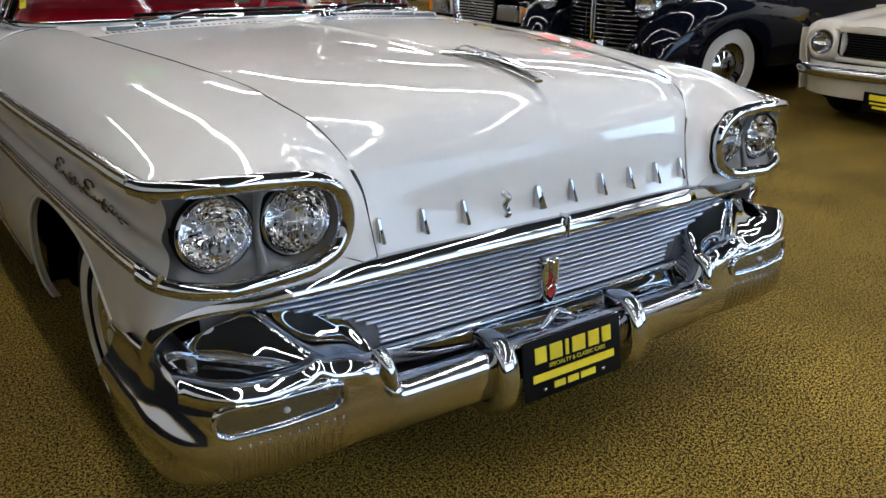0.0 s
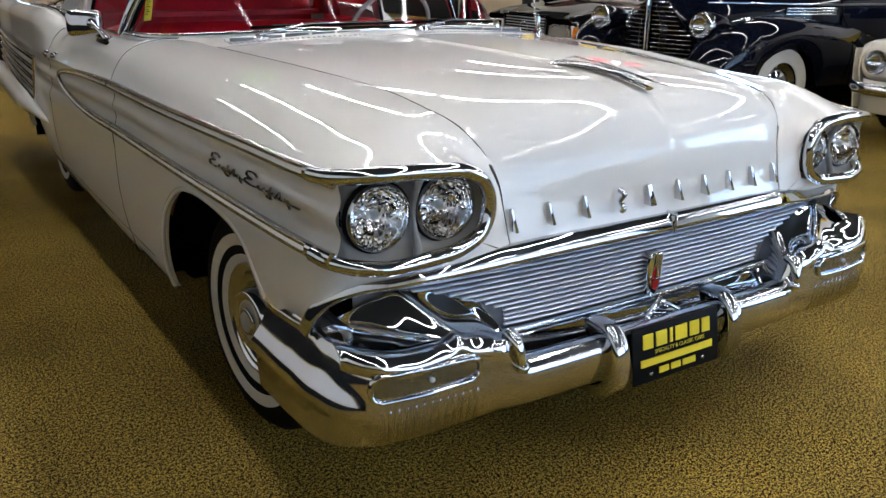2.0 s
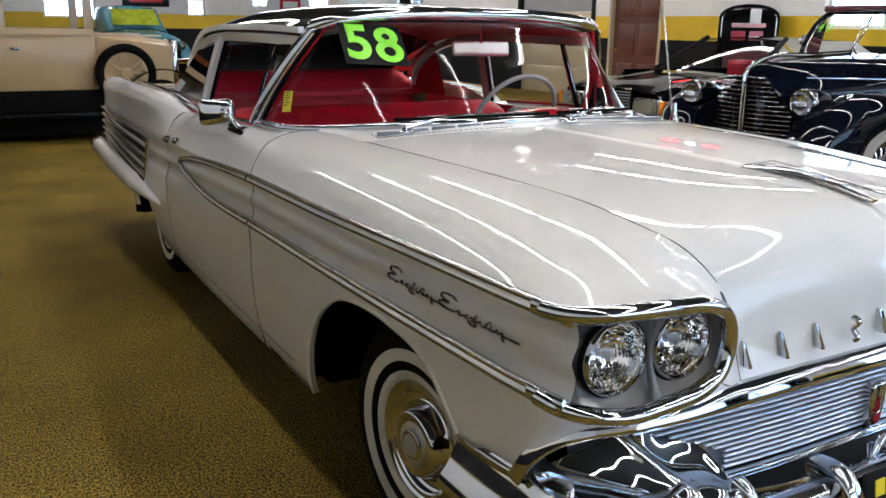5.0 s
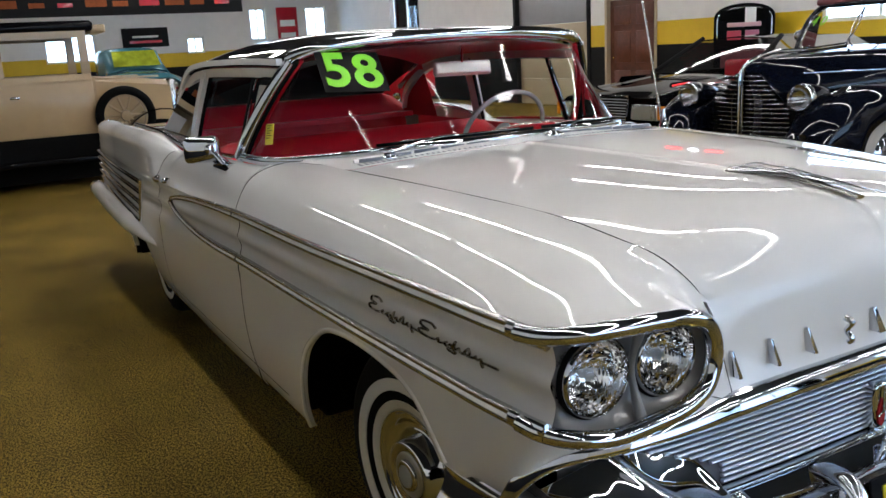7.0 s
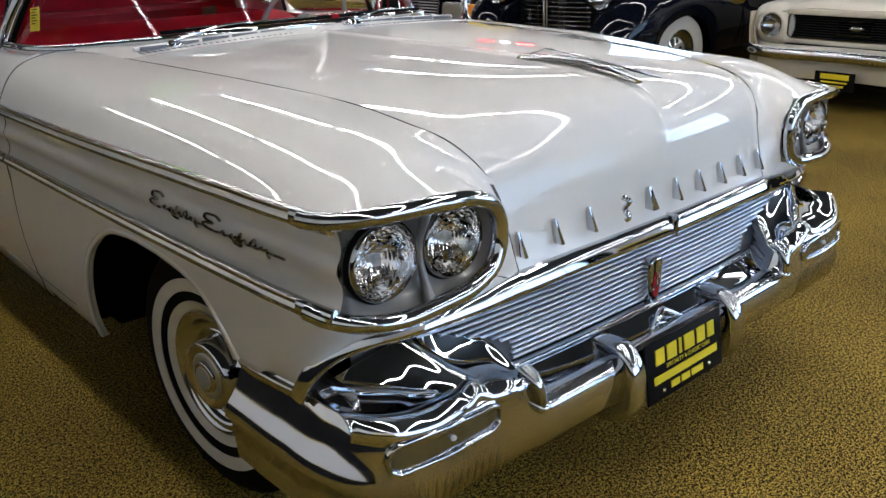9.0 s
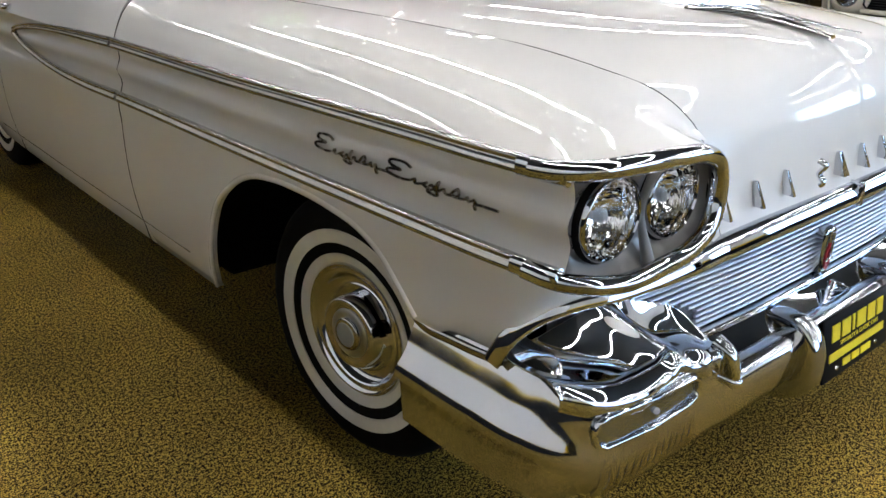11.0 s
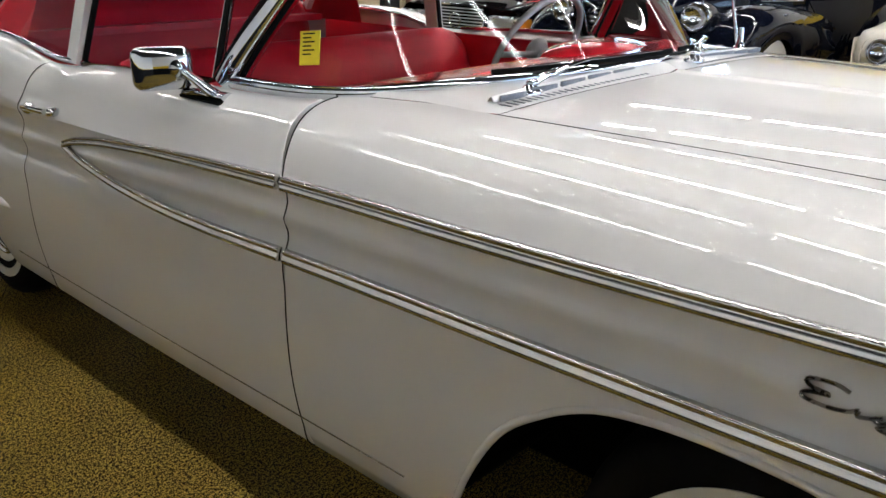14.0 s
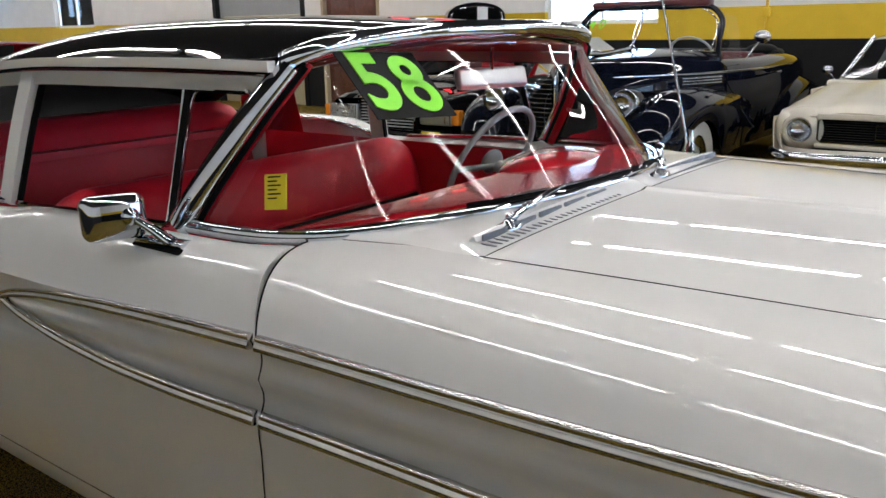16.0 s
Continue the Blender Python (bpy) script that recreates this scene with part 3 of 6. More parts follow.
# doors, rear quarters and deck
belt = spline([(1.735, 0.80, 1.046), (1.85, 0.825, 1.042), (2.2, 0.842, 1.035), (2.8, 0.845, 1.02), (2.95, 0.845, 1.005), (3.06, 0.862, 1.008), (3.14, 0.882, 1.030), (3.25, 0.902, 1.056), (3.4, 0.915, 1.070), (3.7, 0.922, 1.073), (4.4, 0.922, 1.066), (5.2, 0.90, 1.045), (5.35, 0.88, 1.02)])


def shoulder_row(y, n=10):
    wb, zb = belt(y)
    wu, zu = upper_line(y)
    d = 0.066 * max(0.0, 1 - (y - DOOR0) / 0.35) ** 2 if y < DOOR1 else 0.0
    f = clamp((y - DOOR1) / 0.35)
    if f:
        w2, w3 = wb + (wu - wb) * (0.55 + 0.27 * f), wu - 0.018 + 0.012 * f
        return along([(wb - 0.03 - 0.02 * f, y, zb - 0.03 + 0.022 * f), (wb, y, zb), (w2, y, zb - 0.030), (w3, y, zu + 0.036 + 0.05 * f), (wu, y, zu)], n)
    m = wb + (wu - wb) * 0.55
    return along([(wb - 0.03, y + d, zb - 0.03), (wb, y + d, zb), (m, y + 0.85 * d, zb - 0.030), (wu - 0.018, y + 0.25 * d, zu + 0.036), (wu, y, zu)], n)


def panel(name, ya, yb, n):
    rows = []
    for t, s in zip([shoulder_row(y) for y in np.linspace(ya, yb, n + 1)], side_rows(ya, yb, n)):
        rows.append(list(t)[:-1] + s)
    both(name, rows, PAINT, solid=0.02)


panel("door", DOOR0 + 0.005, DOOR1 - 0.002, 40)
panel("rear_quarter", DOOR1 + 0.0012, 5.35, 60)
part("deck_lid", grid([[(u * 0.86, y, z) for u in np.linspace(-1, 1, 9)] for y, z in ((4.0, 1.05), (4.4, 1.05), (5.0, 1.0), (5.33, 0.93), (5.35, 0.6), (5.3, 0.35))]), PAINT, car)
both("tail_face", [[(0.6, 5.35, z), (0.90, 5.35, z)] for z in (0.35, 0.6, 0.95)], PAINT)

# dark gaps between panels
gap = [tuple(v) for v in rear_fender_row()] + [r for r in side_rows(DOOR0, DOOR0 + 0.1, 1)[0]]
both_sweep("panel_gap", [(p[0] - 0.0005, p[1] + 0.003, p[2]) for p in gap[::2]] + [gap[-1]], oval(0.0017, 0.0017, 6), DARK, 60, up=(0, 1, 0))
gap = [tuple(v) for v in list(shoulder_row(DOOR1))[1:-1]] + [r for r in side_rows(DOOR1, DOOR1 + 0.1, 1)[0]]
both_sweep("panel_gap", [(p[0] - 0.0005, p[1], p[2]) for p in gap[::2]] + [gap[-1]], oval(0.0012, 0.0012, 6), DARK, 60, up=(0, 1, 0))
both_sweep("panel_gap", [tuple(hood_keys(v)[2:]) for v in np.linspace(0, 11, 34)], oval(0.0009, 0.0009, 6), DARK, 80)

# side window frames
def frame_bar(pts, rx, rz, material, name="window_frame", n=20, label="", up=(0, 0, 1)):
    both_sweep(name, pts, [(-rx, -rz), (rx, -rz), (rx, rz), (-rx, rz)], material, n, label=label, up=up)


frame_bar([(0.676, 1.99, 1.360), (0.698, 2.2, 1.365), (0.710, 2.6, 1.365), (0.708, 3.0, 1.358), (0.696, 3.3, 1.332), (0.69, 3.55, 1.26), (0.70, 3.75, 1.15), (0.73, 3.85, 1.06)], 0.014, 0.019, PAINT, n=40)
frame_bar([(0.694, 1.97, 1.402), (0.716, 2.2, 1.408), (0.728, 2.6, 1.408), (0.726, 3.0, 1.400), (0.711, 3.35, 1.366), (0.694, 3.6, 1.286), (0.684, 3.8, 1.186)], 0.012, 0.012, PAINT, "drip_rail", 40)
frame_bar([(0.690, 1.98, 1.388), (0.712, 2.2, 1.394), (0.724, 2.6, 1.394), (0.722, 3.0, 1.386), (0.707, 3.35, 1.354)], 0.006, 0.004, BLACK, "rail_shadow_gap", 30)
frame_bar([(0.705, 2.99, 1.37), (0.75, 3.01, 1.22), (0.805, 3.035, 1.0)], 0.018, 0.034, PAINT, "door_pillar", 12, up=(0, 1, 0))
frame_bar([(0.70, 2.948, 1.355), (0.74, 2.968, 1.22), (0.797, 2.993, 1.01)], 0.008, 0.005, BLACK, "window_seal", 12, up=(0, 1, 0))
frame_bar([(0.700, 2.06, 1.343), (0.704, 2.4, 1.347), (0.708, 2.94, 1.343)], 0.007, 0.004, BLACK, "window_seal", 14)
frame_bar([(0.708, 2.265, 1.355), (0.755, 2.255, 1.20), (0.81, 2.245, 1.035)], 0.004, 0.005, CHROME, "vent_bar", 12, up=(0, 1, 0))
frame_bar([(0.708, 2.250, 1.345), (0.757, 2.240, 1.20), (0.81, 2.228, 1.04)], 0.007, 0.010, BLACK, "window_seal", 12, up=(0, 1, 0))
both_sweep("vent_frame", [(0.805, 2.215, 1.050), (0.80, 2.17, 1.055), (0.775, 2.12, 1.16), (0.735, 2.06, 1.26), (0.702, 2.035, 1.33), (0.706, 2.23, 1.338), (0.755, 2.232, 1.20), (0.805, 2.222, 1.055)], oval(0.004, 0.004, 8), CHROME, 60)
frame_bar([(0.835, 2.22, 1.043), (0.84, 2.5, 1.035), (0.84, 2.9, 1.016)], 0.012, 0.006, STEEL, "belt_moulding", 20)
both_sweep("quarter_moulding", [(0.80, 3.0, 1.003), (0.830, 3.10, 1.012), (0.845, 3.2, 1.032), (0.85, 3.38, 1.055), (0.852, 3.7, 1.066), (0.85, 4.3, 1.066)], oval(0.011, 0.010, 8), CHROME, 40)
for a, b, c, d, nm in (((0.70, 2.21, 1.345), (0.815, 2.225, 1.03), (0.80, 2.92, 1.0), (0.70, 2.87, 1.35), "door_glass"), ((0.70, 2.05, 1.33), (0.80, 2.17, 1.05), (0.81, 2.215, 1.03), (0.70, 2.20, 1.34), "vent_glass"),
                       ((0.70, 2.96, 1.35), (0.80, 3.02, 1.0), (0.80, 3.78, 1.04), (0.69, 3.45, 1.32), "quarter_glass")):
    for s in (1, -1):
        part(nm, grid([[(s * p[0], p[1], p[2]) for p in (a, d)], [(s * p[0], p[1], p[2]) for p in (b, c)]]), THIN, car).visible_shadow = False

# side trim: a bead, a groove and a slanting flat
MOULDING = [(-0.007, 0.0155), (0.004, 0.0158), (0.0075, 0.0145), (0.0085, 0.0115), (0.0075, 0.0085), (0.0062, 0.0066), (0.0060, 0.0052), (0.0072, 0.0034), (0.0092, 0.0004), (0.0114, -0.0036), (0.0124, -0.0080), (0.0120, -0.0112), (0.0100, -0.0134), (0.004, -0.0142), (-0.007, -0.0140)]


def moulding(name, pts, n, scale=None):
    for s in (1, -1):
        part(name, sweep([(s * v.x, v.y, v.z) for v in along(pts, n)], [(s * a, b) for a, b in MOULDING][::s], scale=scale), TRIMMETAL, car)


tip = (1.006, 2.735, 0.822)
moulding("side_trim", [(upper_line(y)[0] + 0.004, y, upper_line(y)[1]) for y in np.linspace(0.06, DOOR0 - 0.008, 14)], 50)
moulding("side_trim", [(lower_line(y)[0] + 0.004, y, lower_line(y)[1]) for y in np.linspace(0.06, DOOR0 - 0.008, 14)], 50)
moulding("door_trim", [(0.990, DOOR0 + 0.01, 0.906), (0.995, 2.05, 0.895), (1.0, 2.35, 0.878), (1.004, 2.58, 0.855), (1.006, 2.68, 0.838), tip], 36, scale=lambda t: 1 - 0.3 * t)
moulding("door_trim", [(0.994, DOOR0 + 0.01, 0.748), (1.0, 2.0, 0.744), (1.005, 2.3, 0.752), (1.008, 2.52, 0.775), (1.008, 2.66, 0.80), tip], 36, scale=lambda t: 1 - 0.3 * t)
for z, line in ((0.928, upper_line), (0.757, lower_line)):
    both_sweep("trim_cap", [(line(y)[0] + 0.005, y, line(y)[1]) for y in (0.012, 0.04, 0.075, 0.105)], oval(0.013, 0.019, 12), CHROME, 10, label="chrome end cap")
both_sweep("sill_seam", [(flank(y, 0.345) + 0.001, y, 0.345) for y in np.linspace(1.40, 3.3, 10)], oval(0.002, 0.002, 6), STEEL, 24)
both_sweep("fender_edge_trim", [(0.943, 0.14, 0.552), (0.952, 0.24, 0.548), (0.955, 0.35, 0.552), (0.957, 0.40, 0.60)], oval(0.006, 0.011, 8), STEEL, 20)

# rear quarter louvres and spear
for k in range(5):
    both_sweep("louvre", [(1.004, 3.44 + 0.042 * k, 0.830 - 0.0615 * k), (1.006, 4.4, 0.842 - 0.053 * k), (0.972, 5.2, 0.846 - 0.045 * k)], oval(0.011, 0.007, 8), CHROME, 16)
for k in range(4):
    both_sweep("louvre_slot", [(0.998, 3.52 + 0.042 * k, 0.806 - 0.0615 * k), (1.000, 4.4, 0.822 - 0.053 * k), (0.966, 5.2, 0.830 - 0.045 * k)], oval(0.005, 0.007, 8), DARK, 16)
    both_sweep("louvre_insert", [(1.003, 3.485 + 0.042 * k, 0.818 - 0.0615 * k), (1.003, 3.497 + 0.042 * k, 0.782 - 0.0615 * k)], oval(0.008, 0.014, 8), RECESS, 4)
both_sweep("louvre_end", [(1.004, 3.435, 0.838), (1.005, 3.52, 0.71), (1.005, 3.61, 0.575)], oval(0.012, 0.012, 8), CHROME, 12)
both_sweep("spear", [(0.985, 3.20, 0.512), (1.008, 3.34, 0.528), (1.022, 3.7, 0.545), (1.022, 4.6, 0.556), (1.0, 5.3, 0.56)], oval(0.052, 0.056, 16), PAINT, 30, scale=lambda t: min(1.0, 0.10 + 3.0 * t))
both_sweep("spear_ring", [(1.0, 5.28, 0.56), (0.995, 5.36, 0.562)], oval(0.056, 0.060, 16), CHROME, 6)
both_sweep("spear_lamp", [(0.995, 5.36, 0.562), (0.99, 5.40, 0.563)], oval(0.046, 0.050, 16), REDLENS, 4)
both("mud_flap", [[(w, 4.62, z) for w in (0.62, 0.90)] for z in (0.20, 0.42)], BLACK, solid=0.012)

# door handle
for s in (1, -1):
    h = part("door_handle", joined(sweep(along([(s * 1.025, 2.79, 0.908), (s * 1.033, 2.87, 0.908), (s * 1.025, 2.94, 0.902)], 12), oval(0.008, 0.009, 8)),
                                   ball((s * 0.998, 2.80, 0.903), 0.025, 0.018, 0.014, 12), ball((s * 1.012, 2.93, 0.898), 0.02, 0.024, 0.018, 12)), CHROME, car)

# door mirror on the passenger side
mir = part("door_mirror", joined(sweep(along([(-0.900, 2.10, 1.032), (-0.912, 2.145, 1.056), (-0.931, 2.192, 1.083)], 12), oval(0.014, 0.010, 10), scale=lambda t: 1.3 - 0.5 * t),
                                 sweep(along([(-0.885, 2.065, 1.027), (-0.895, 2.14, 1.028), (-0.90, 2.215, 1.024)], 10), oval(0.022, 0.010, 12)), ball((-0.935, 2.193, 1.085), 0.021, 0.018, 0.021, 14)), CHROME, car, "chrome door mirror")
mb = box(-0.030, 0.030, -0.070, 0.070, -0.052, 0.052, 0.024, 4)
part("mirror_head", moved(mb, pose(-0.954, 2.234, 1.083, 0, 4, 70)), CHROME, mir)
part("mirror_gasket", box(-0.922, -0.862, 2.055, 2.225, 1.012, 1.021, 0.004), BLACK, mir)

# headlamps and surrounds
def faceted_bowl():
    """A lamp bowl of small flat facets, each leaning its own way."""
    rnd = random.Random(7)
    bm = lathe([(0.0665 * math.sin(a), 0.058 * math.cos(a) ** 1.3) for a in np.linspace(math.pi / 2, 0.02, 15)], 40)
    for v in bm.verts:
        v.co += Vector((rnd.uniform(-1, 1), 1.3 * rnd.uniform(-1, 1), rnd.uniform(-1, 1))) * 0.0005
    return bm


def lens_bm():
    """A domed lens whose outer face is cut into upright flutes and a few cross bars."""
    n, rows = 72, []
    for r in np.linspace(0.0672, 0.0001, 26):
        ring = []
        for i in range(n):
            a = 2 * math.pi * i / n
            x, z = r * math.cos(a), r * math.sin(a)
            fade = min(1.0, max(0.0, (0.064 - r) / 0.006))
            cut = 0.0007 * math.sin(x * 2 * math.pi / 0.0085) * fade
            cut += 0.0006 * (1 if abs(z - 0.022) < 0.0035 or abs(z + 0.016) < 0.0035 else 0) * fade
            ring.append((x, -0.004 - 0.022 * (1 - (r / 0.0672) ** 2) - cut, z))
        rows.append(ring)
    bm = grid(rows, close=True)
    bmesh.ops.remove_doubles(bm, verts=bm.verts, dist=1e-6)
    return bm


both_sweep("lamp_surround", [(0.948, 0.075, 0.930), (0.938, 0.035, 0.932), (0.90, -0.008, 0.936), (0.83, -0.032, 0.938), (0.72, -0.040, 0.933), (0.645, -0.038, 0.923), (0.596, -0.033, 0.898), (0.573, -0.028, 0.860), (0.572, -0.028, 0.817),
                             (0.594, -0.032, 0.776), (0.645, -0.038, 0.752), (0.74, -0.040, 0.740), (0.84, -0.032, 0.736), (0.90, -0.008, 0.743), (0.940, 0.035, 0.752), (0.952, 0.075, 0.758)],
           oval(0.0175, 0.018, 16), CHROME, 90, up=(0, 1, 0.01))
BACK_W, BACK_Y, BACK_K = (0.570, 0.590, 0.62, 0.68, 0.7475, 0.795, 0.86, 0.900, 0.920), (-0.004, 0.006, 0.018, 0.026, 0.018, 0.026, 0.026, 0.034, 0.064), (0.42, 0.68, 0.84, 0.93, 0.97, 1, 1, 1, 1)
for s in (1, -1):
    bm = grid([[(s * w, np.interp(w, BACK_W, BACK_Y) - 0.040 * abs(h) ** 4, 0.836 + 0.102 * np.interp(w, BACK_W, BACK_K) * h) for h in np.linspace(-1, 1, 44)] for w in np.linspace(0.57, 0.92, 72)])
    holes = [f for f in bm.faces if min(math.hypot(abs(f.calc_center_median().x) - c, f.calc_center_median().z - 0.837) for c in (0.664, 0.831)) < 0.0735]
    bmesh.ops.delete(bm, geom=holes, context="FACES")
    part("lamp_backing", bm, LAMPGREY, car)
for s in (1, -1):
    for wx in (0.664, 0.831):
        at = pose(s * wx, 0.010, 0.837)
        lp = part("headlamp", moved(lathe([(0.072, 0.03), (0.0755, -0.004), (0.0745, -0.011), (0.0705, -0.013), (0.0675, -0.008), (0.066, 0.0)], 44), at), CHROME, car, "round headlamp with chrome rim")
        part("reflector", moved(faceted_bowl(), at), REFLECTOR, lp, smooth=False)
        part("gasket", moved(lathe([(0.0755, 0.012), (0.0800, 0.008), (0.0800, 0.0), (0.0755, -0.004)], 44), at), BLACK, lp)
        part("bulb", moved(joined(ball((0, 0.026, 0), 0.011, 0.014, 0.011, 10), sweep([(0, 0.05, -0.004), (0, 0.03, -0.004)], oval(0.006, 0.006, 8))), at), GREYPLASTIC, lp)
        part("lens", moved(lens_bm(), at), LENS, lp, "fluted glass lens").visible_shadow = False
    part("lamp_web", joined(sweep(along([(s * 0.7475, -0.020, 0.926), (s * 0.7475, 0.006, 0.838), (s * 0.7475, -0.020, 0.744)], 14), oval(0.011, 0.012, 8), up=(0, 1, 0), scale=lambda t: 0.55 + 2.4 * (t - 0.5) ** 2)), LAMPGREY, car)

# hood letters: ten plain chrome uprights
for i in range(10):
    u = -0.975 + i * 1.875 / 9
    p = Vector(hood_point(1.72, u))
    tall = 0.052
    if i == 3:
        pts = along([(p.x - 0.004, p.y - 0.014, p.z + tall * 0.55), (p.x, p.y - 0.03, p.z + tall * 0.4), (p.x, p.y - 0.018, p.z), (p.x + 0.002, p.y - 0.03, p.z - tall * 0.4), (p.x, p.y - 0.024, p.z - tall * 0.5)], 12)
        part("hood_letter", sweep(pts, oval(0.008, 0.006, 8), up=(0, 1, 0)), CHROME, car)
    else:
        hw = 0.010 if i == 4 else 0.0045
        bm = box(-hw, hw, -0.019, 0.016, -tall / 2, tall / 2, 0.0015)
        for v in bm.verts:
            if v.co.z > 0:
                v.co.x *= 0.55
                v.co.y = v.co.y * 0.3 + 0.010
        part("hood_letter", moved(bm, pose(p.x, p.y - 0.012, p.z)), CHROME, car)

# hood ornament
orn = part("hood_ornament", sweep(along([(0, 0.45, 1.066), (0, 0.36, 1.074), (0, 0.2, 1.066), (0, 0.04, 1.053)], 20), oval(0.034, 0.009, 12), scale=lambda t: max(0.12, 1.0 - 0.9 * t)), CHROME, car, "chrome jet-shaped hood ornament")
part("fin", grid([[(x, y, z) for y, z in ((0.47, 1.070), (0.40, 1.092), (0.30, 1.086), (0.10, 1.060))] for x in (-0.006, 0.006)]), CHROME, orn, solid=0.003)
part("ornament_base", sweep(along([(0, 0.47, 1.062), (0, 0.3, 1.064), (0, 0.15, 1.046), (0, 0.10, 1.036)], 14), oval(0.036, 0.012, 12), scale=lambda t: 1.0 - 0.6 * t), STEEL, orn)

# grille header bar
bar = [(0.0, -0.016, 0.699), (0.2, -0.014, 0.699), (0.36, -0.011, 0.698), (0.485, -0.006, 0.694), (0.60, -0.008, 0.692), (0.70, 0.003, 0.686), (0.78, 0.028, 0.675), (0.84, 0.058, 0.666), (0.894, 0.092, 0.642), (0.931, 0.120, 0.602), (0.949, 0.142, 0.550)]
for s in (1, -1):
    cutp = along(bar[:4], 30)
    rest = along(bar[3:], 36)
    prof = [(0.012, 0.026), (0.002, 0.026), (-0.004, 0.0235), (-0.0095, 0.016), (-0.0145, 0.006), (-0.0185, -0.006), (-0.0200, -0.0125), (-0.0180, -0.0172), (-0.010, -0.0190), (0.012, -0.019)]
    prof = [(a * (-1 if s > 0 else 1), b) for a, b in prof]
    part("grille_bar", sweep([(s * v.x, v.y, v.z) for v in cutp], prof), CHROME, car, "heavy chrome bar over the grille")
    part("grille_bar_end", sweep([(s * v.x, v.y, v.z) for v in rest], prof, scale=lambda t: 1 - 0.28 * min(1.0, 2.5 * t)), CHROME, car)
part("bar_clip", box(-0.004, 0.004, -0.040, -0.0, 0.674, 0.730, 0.003), CHROME, car)

# grille
GR = spline([(0.0, 0.040), (0.3, 0.044), (0.5, 0.055), (0.65, 0.066), (0.76, 0.082), (0.86, 0.118)])
for k in range(15):
    z = 0.490 + k * 0.0134
    e = float(np.interp(z, [0.49, 0.53, 0.56, 0.60, 0.622, 0.634, 0.645, 0.665, 0.69], [0.455, 0.46, 0.52, 0.62, 0.69, 0.82, 0.83, 0.74, 0.55]))
    pts = [(s, GR(abs(s)) + 0.0, z) for s in np.linspace(-e, e, 33)]
    part("grille_slat", sweep(pts, [(0.0, 0.0046), (0.005, 0.0036), (0.0085, 0.0010), (0.0085, -0.0010), (0.005, -0.0036), (0.0, -0.0046), (-0.004, 0)]), SLAT, car)
# grey sheet behind the slats stands in for the shade between them
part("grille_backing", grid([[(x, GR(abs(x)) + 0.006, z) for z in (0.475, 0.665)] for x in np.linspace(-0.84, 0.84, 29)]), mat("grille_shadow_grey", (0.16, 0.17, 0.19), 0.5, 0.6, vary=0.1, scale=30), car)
part("grille_sill", sweep([(x, GR(abs(x)) - 0.014, 0.476) for x in np.linspace(-0.62, 0.62, 25)], oval(0.012, 0.007, 10)), CHROME, car)
part("grille_apron", grid([[(x, GR(abs(x)) - 0.012 + (-0.028 - GR(abs(x))) * t, 0.470 - 0.040 * t - 0.004 * math.sin(math.pi * t)) for t in np.linspace(0, 1, 6)] for x in np.linspace(-0.56, 0.56, 25)]), CHROME, car, solid=0.004)

# shield emblem
shield = [(-0.020, 0.064), (0.020, 0.064), (0.027, 0.05), (0.027, 0.0), (0.019, -0.044), (0.007, -0.063), (-0.007, -0.063), (-0.019, -0.044), (-0.027, 0.0), (-0.027, 0.05)]
em = part("emblem", moved(outline(shield, 0, 0.03), pose(0, 0.012, 0.541)), CHROME, car, "red and chrome shield emblem", bevel=0.006)
part("emblem_inlay", moved(outline([(0, 0.046), (0.013, 0.02), (0.017, -0.01), (0.011, -0.042), (0, -0.053), (-0.011, -0.042), (-0.017, -0.01), (-0.013, 0.02)], 0, 0.006), pose(0, 0.009, 0.533) @ Matrix.Diagonal((0.75, 1, 0.72, 1))), REDLENS, em)
part("emblem_wing", moved(joined(sweep([(-0.018, 0, -0.010), (0, 0, 0.0), (0.018, 0, -0.010)], oval(0.0025, 0.0025, 6)), sweep([(0, 0, 0.06), (0.0001, 0, -0.005)], oval(0.003, 0.003, 6), up=(0, 1, 0))), pose(0, 0.006, 0.535)), CHROME, em)
part("emblem_foot", joined(sweep(along([(0.0, -0.012, 0.470), (-0.025, -0.02, 0.458), (-0.06, -0.03, 0.440)], 10), oval(0.013, 0.009, 8), scale=lambda t: 1 - 0.6 * t), sweep(along([(0.0, -0.012, 0.470), (0.025, -0.02, 0.458), (0.06, -0.03, 0.440)], 10), oval(0.013, 0.009, 8), scale=lambda t: 1 - 0.6 * t)), CHROME, car)

# bumper
bump_path = along([(0.0, -0.074, 0), (0.3, -0.073, 0), (0.5, -0.070, 0), (0.65, -0.069, 0), (0.78, -0.066, 0), (0.87, -0.052, 0), (0.935, -0.012, 0), (0.968, 0.06, 0), (0.980, 0.18, 0), (0.985, 0.37, 0)], 90)
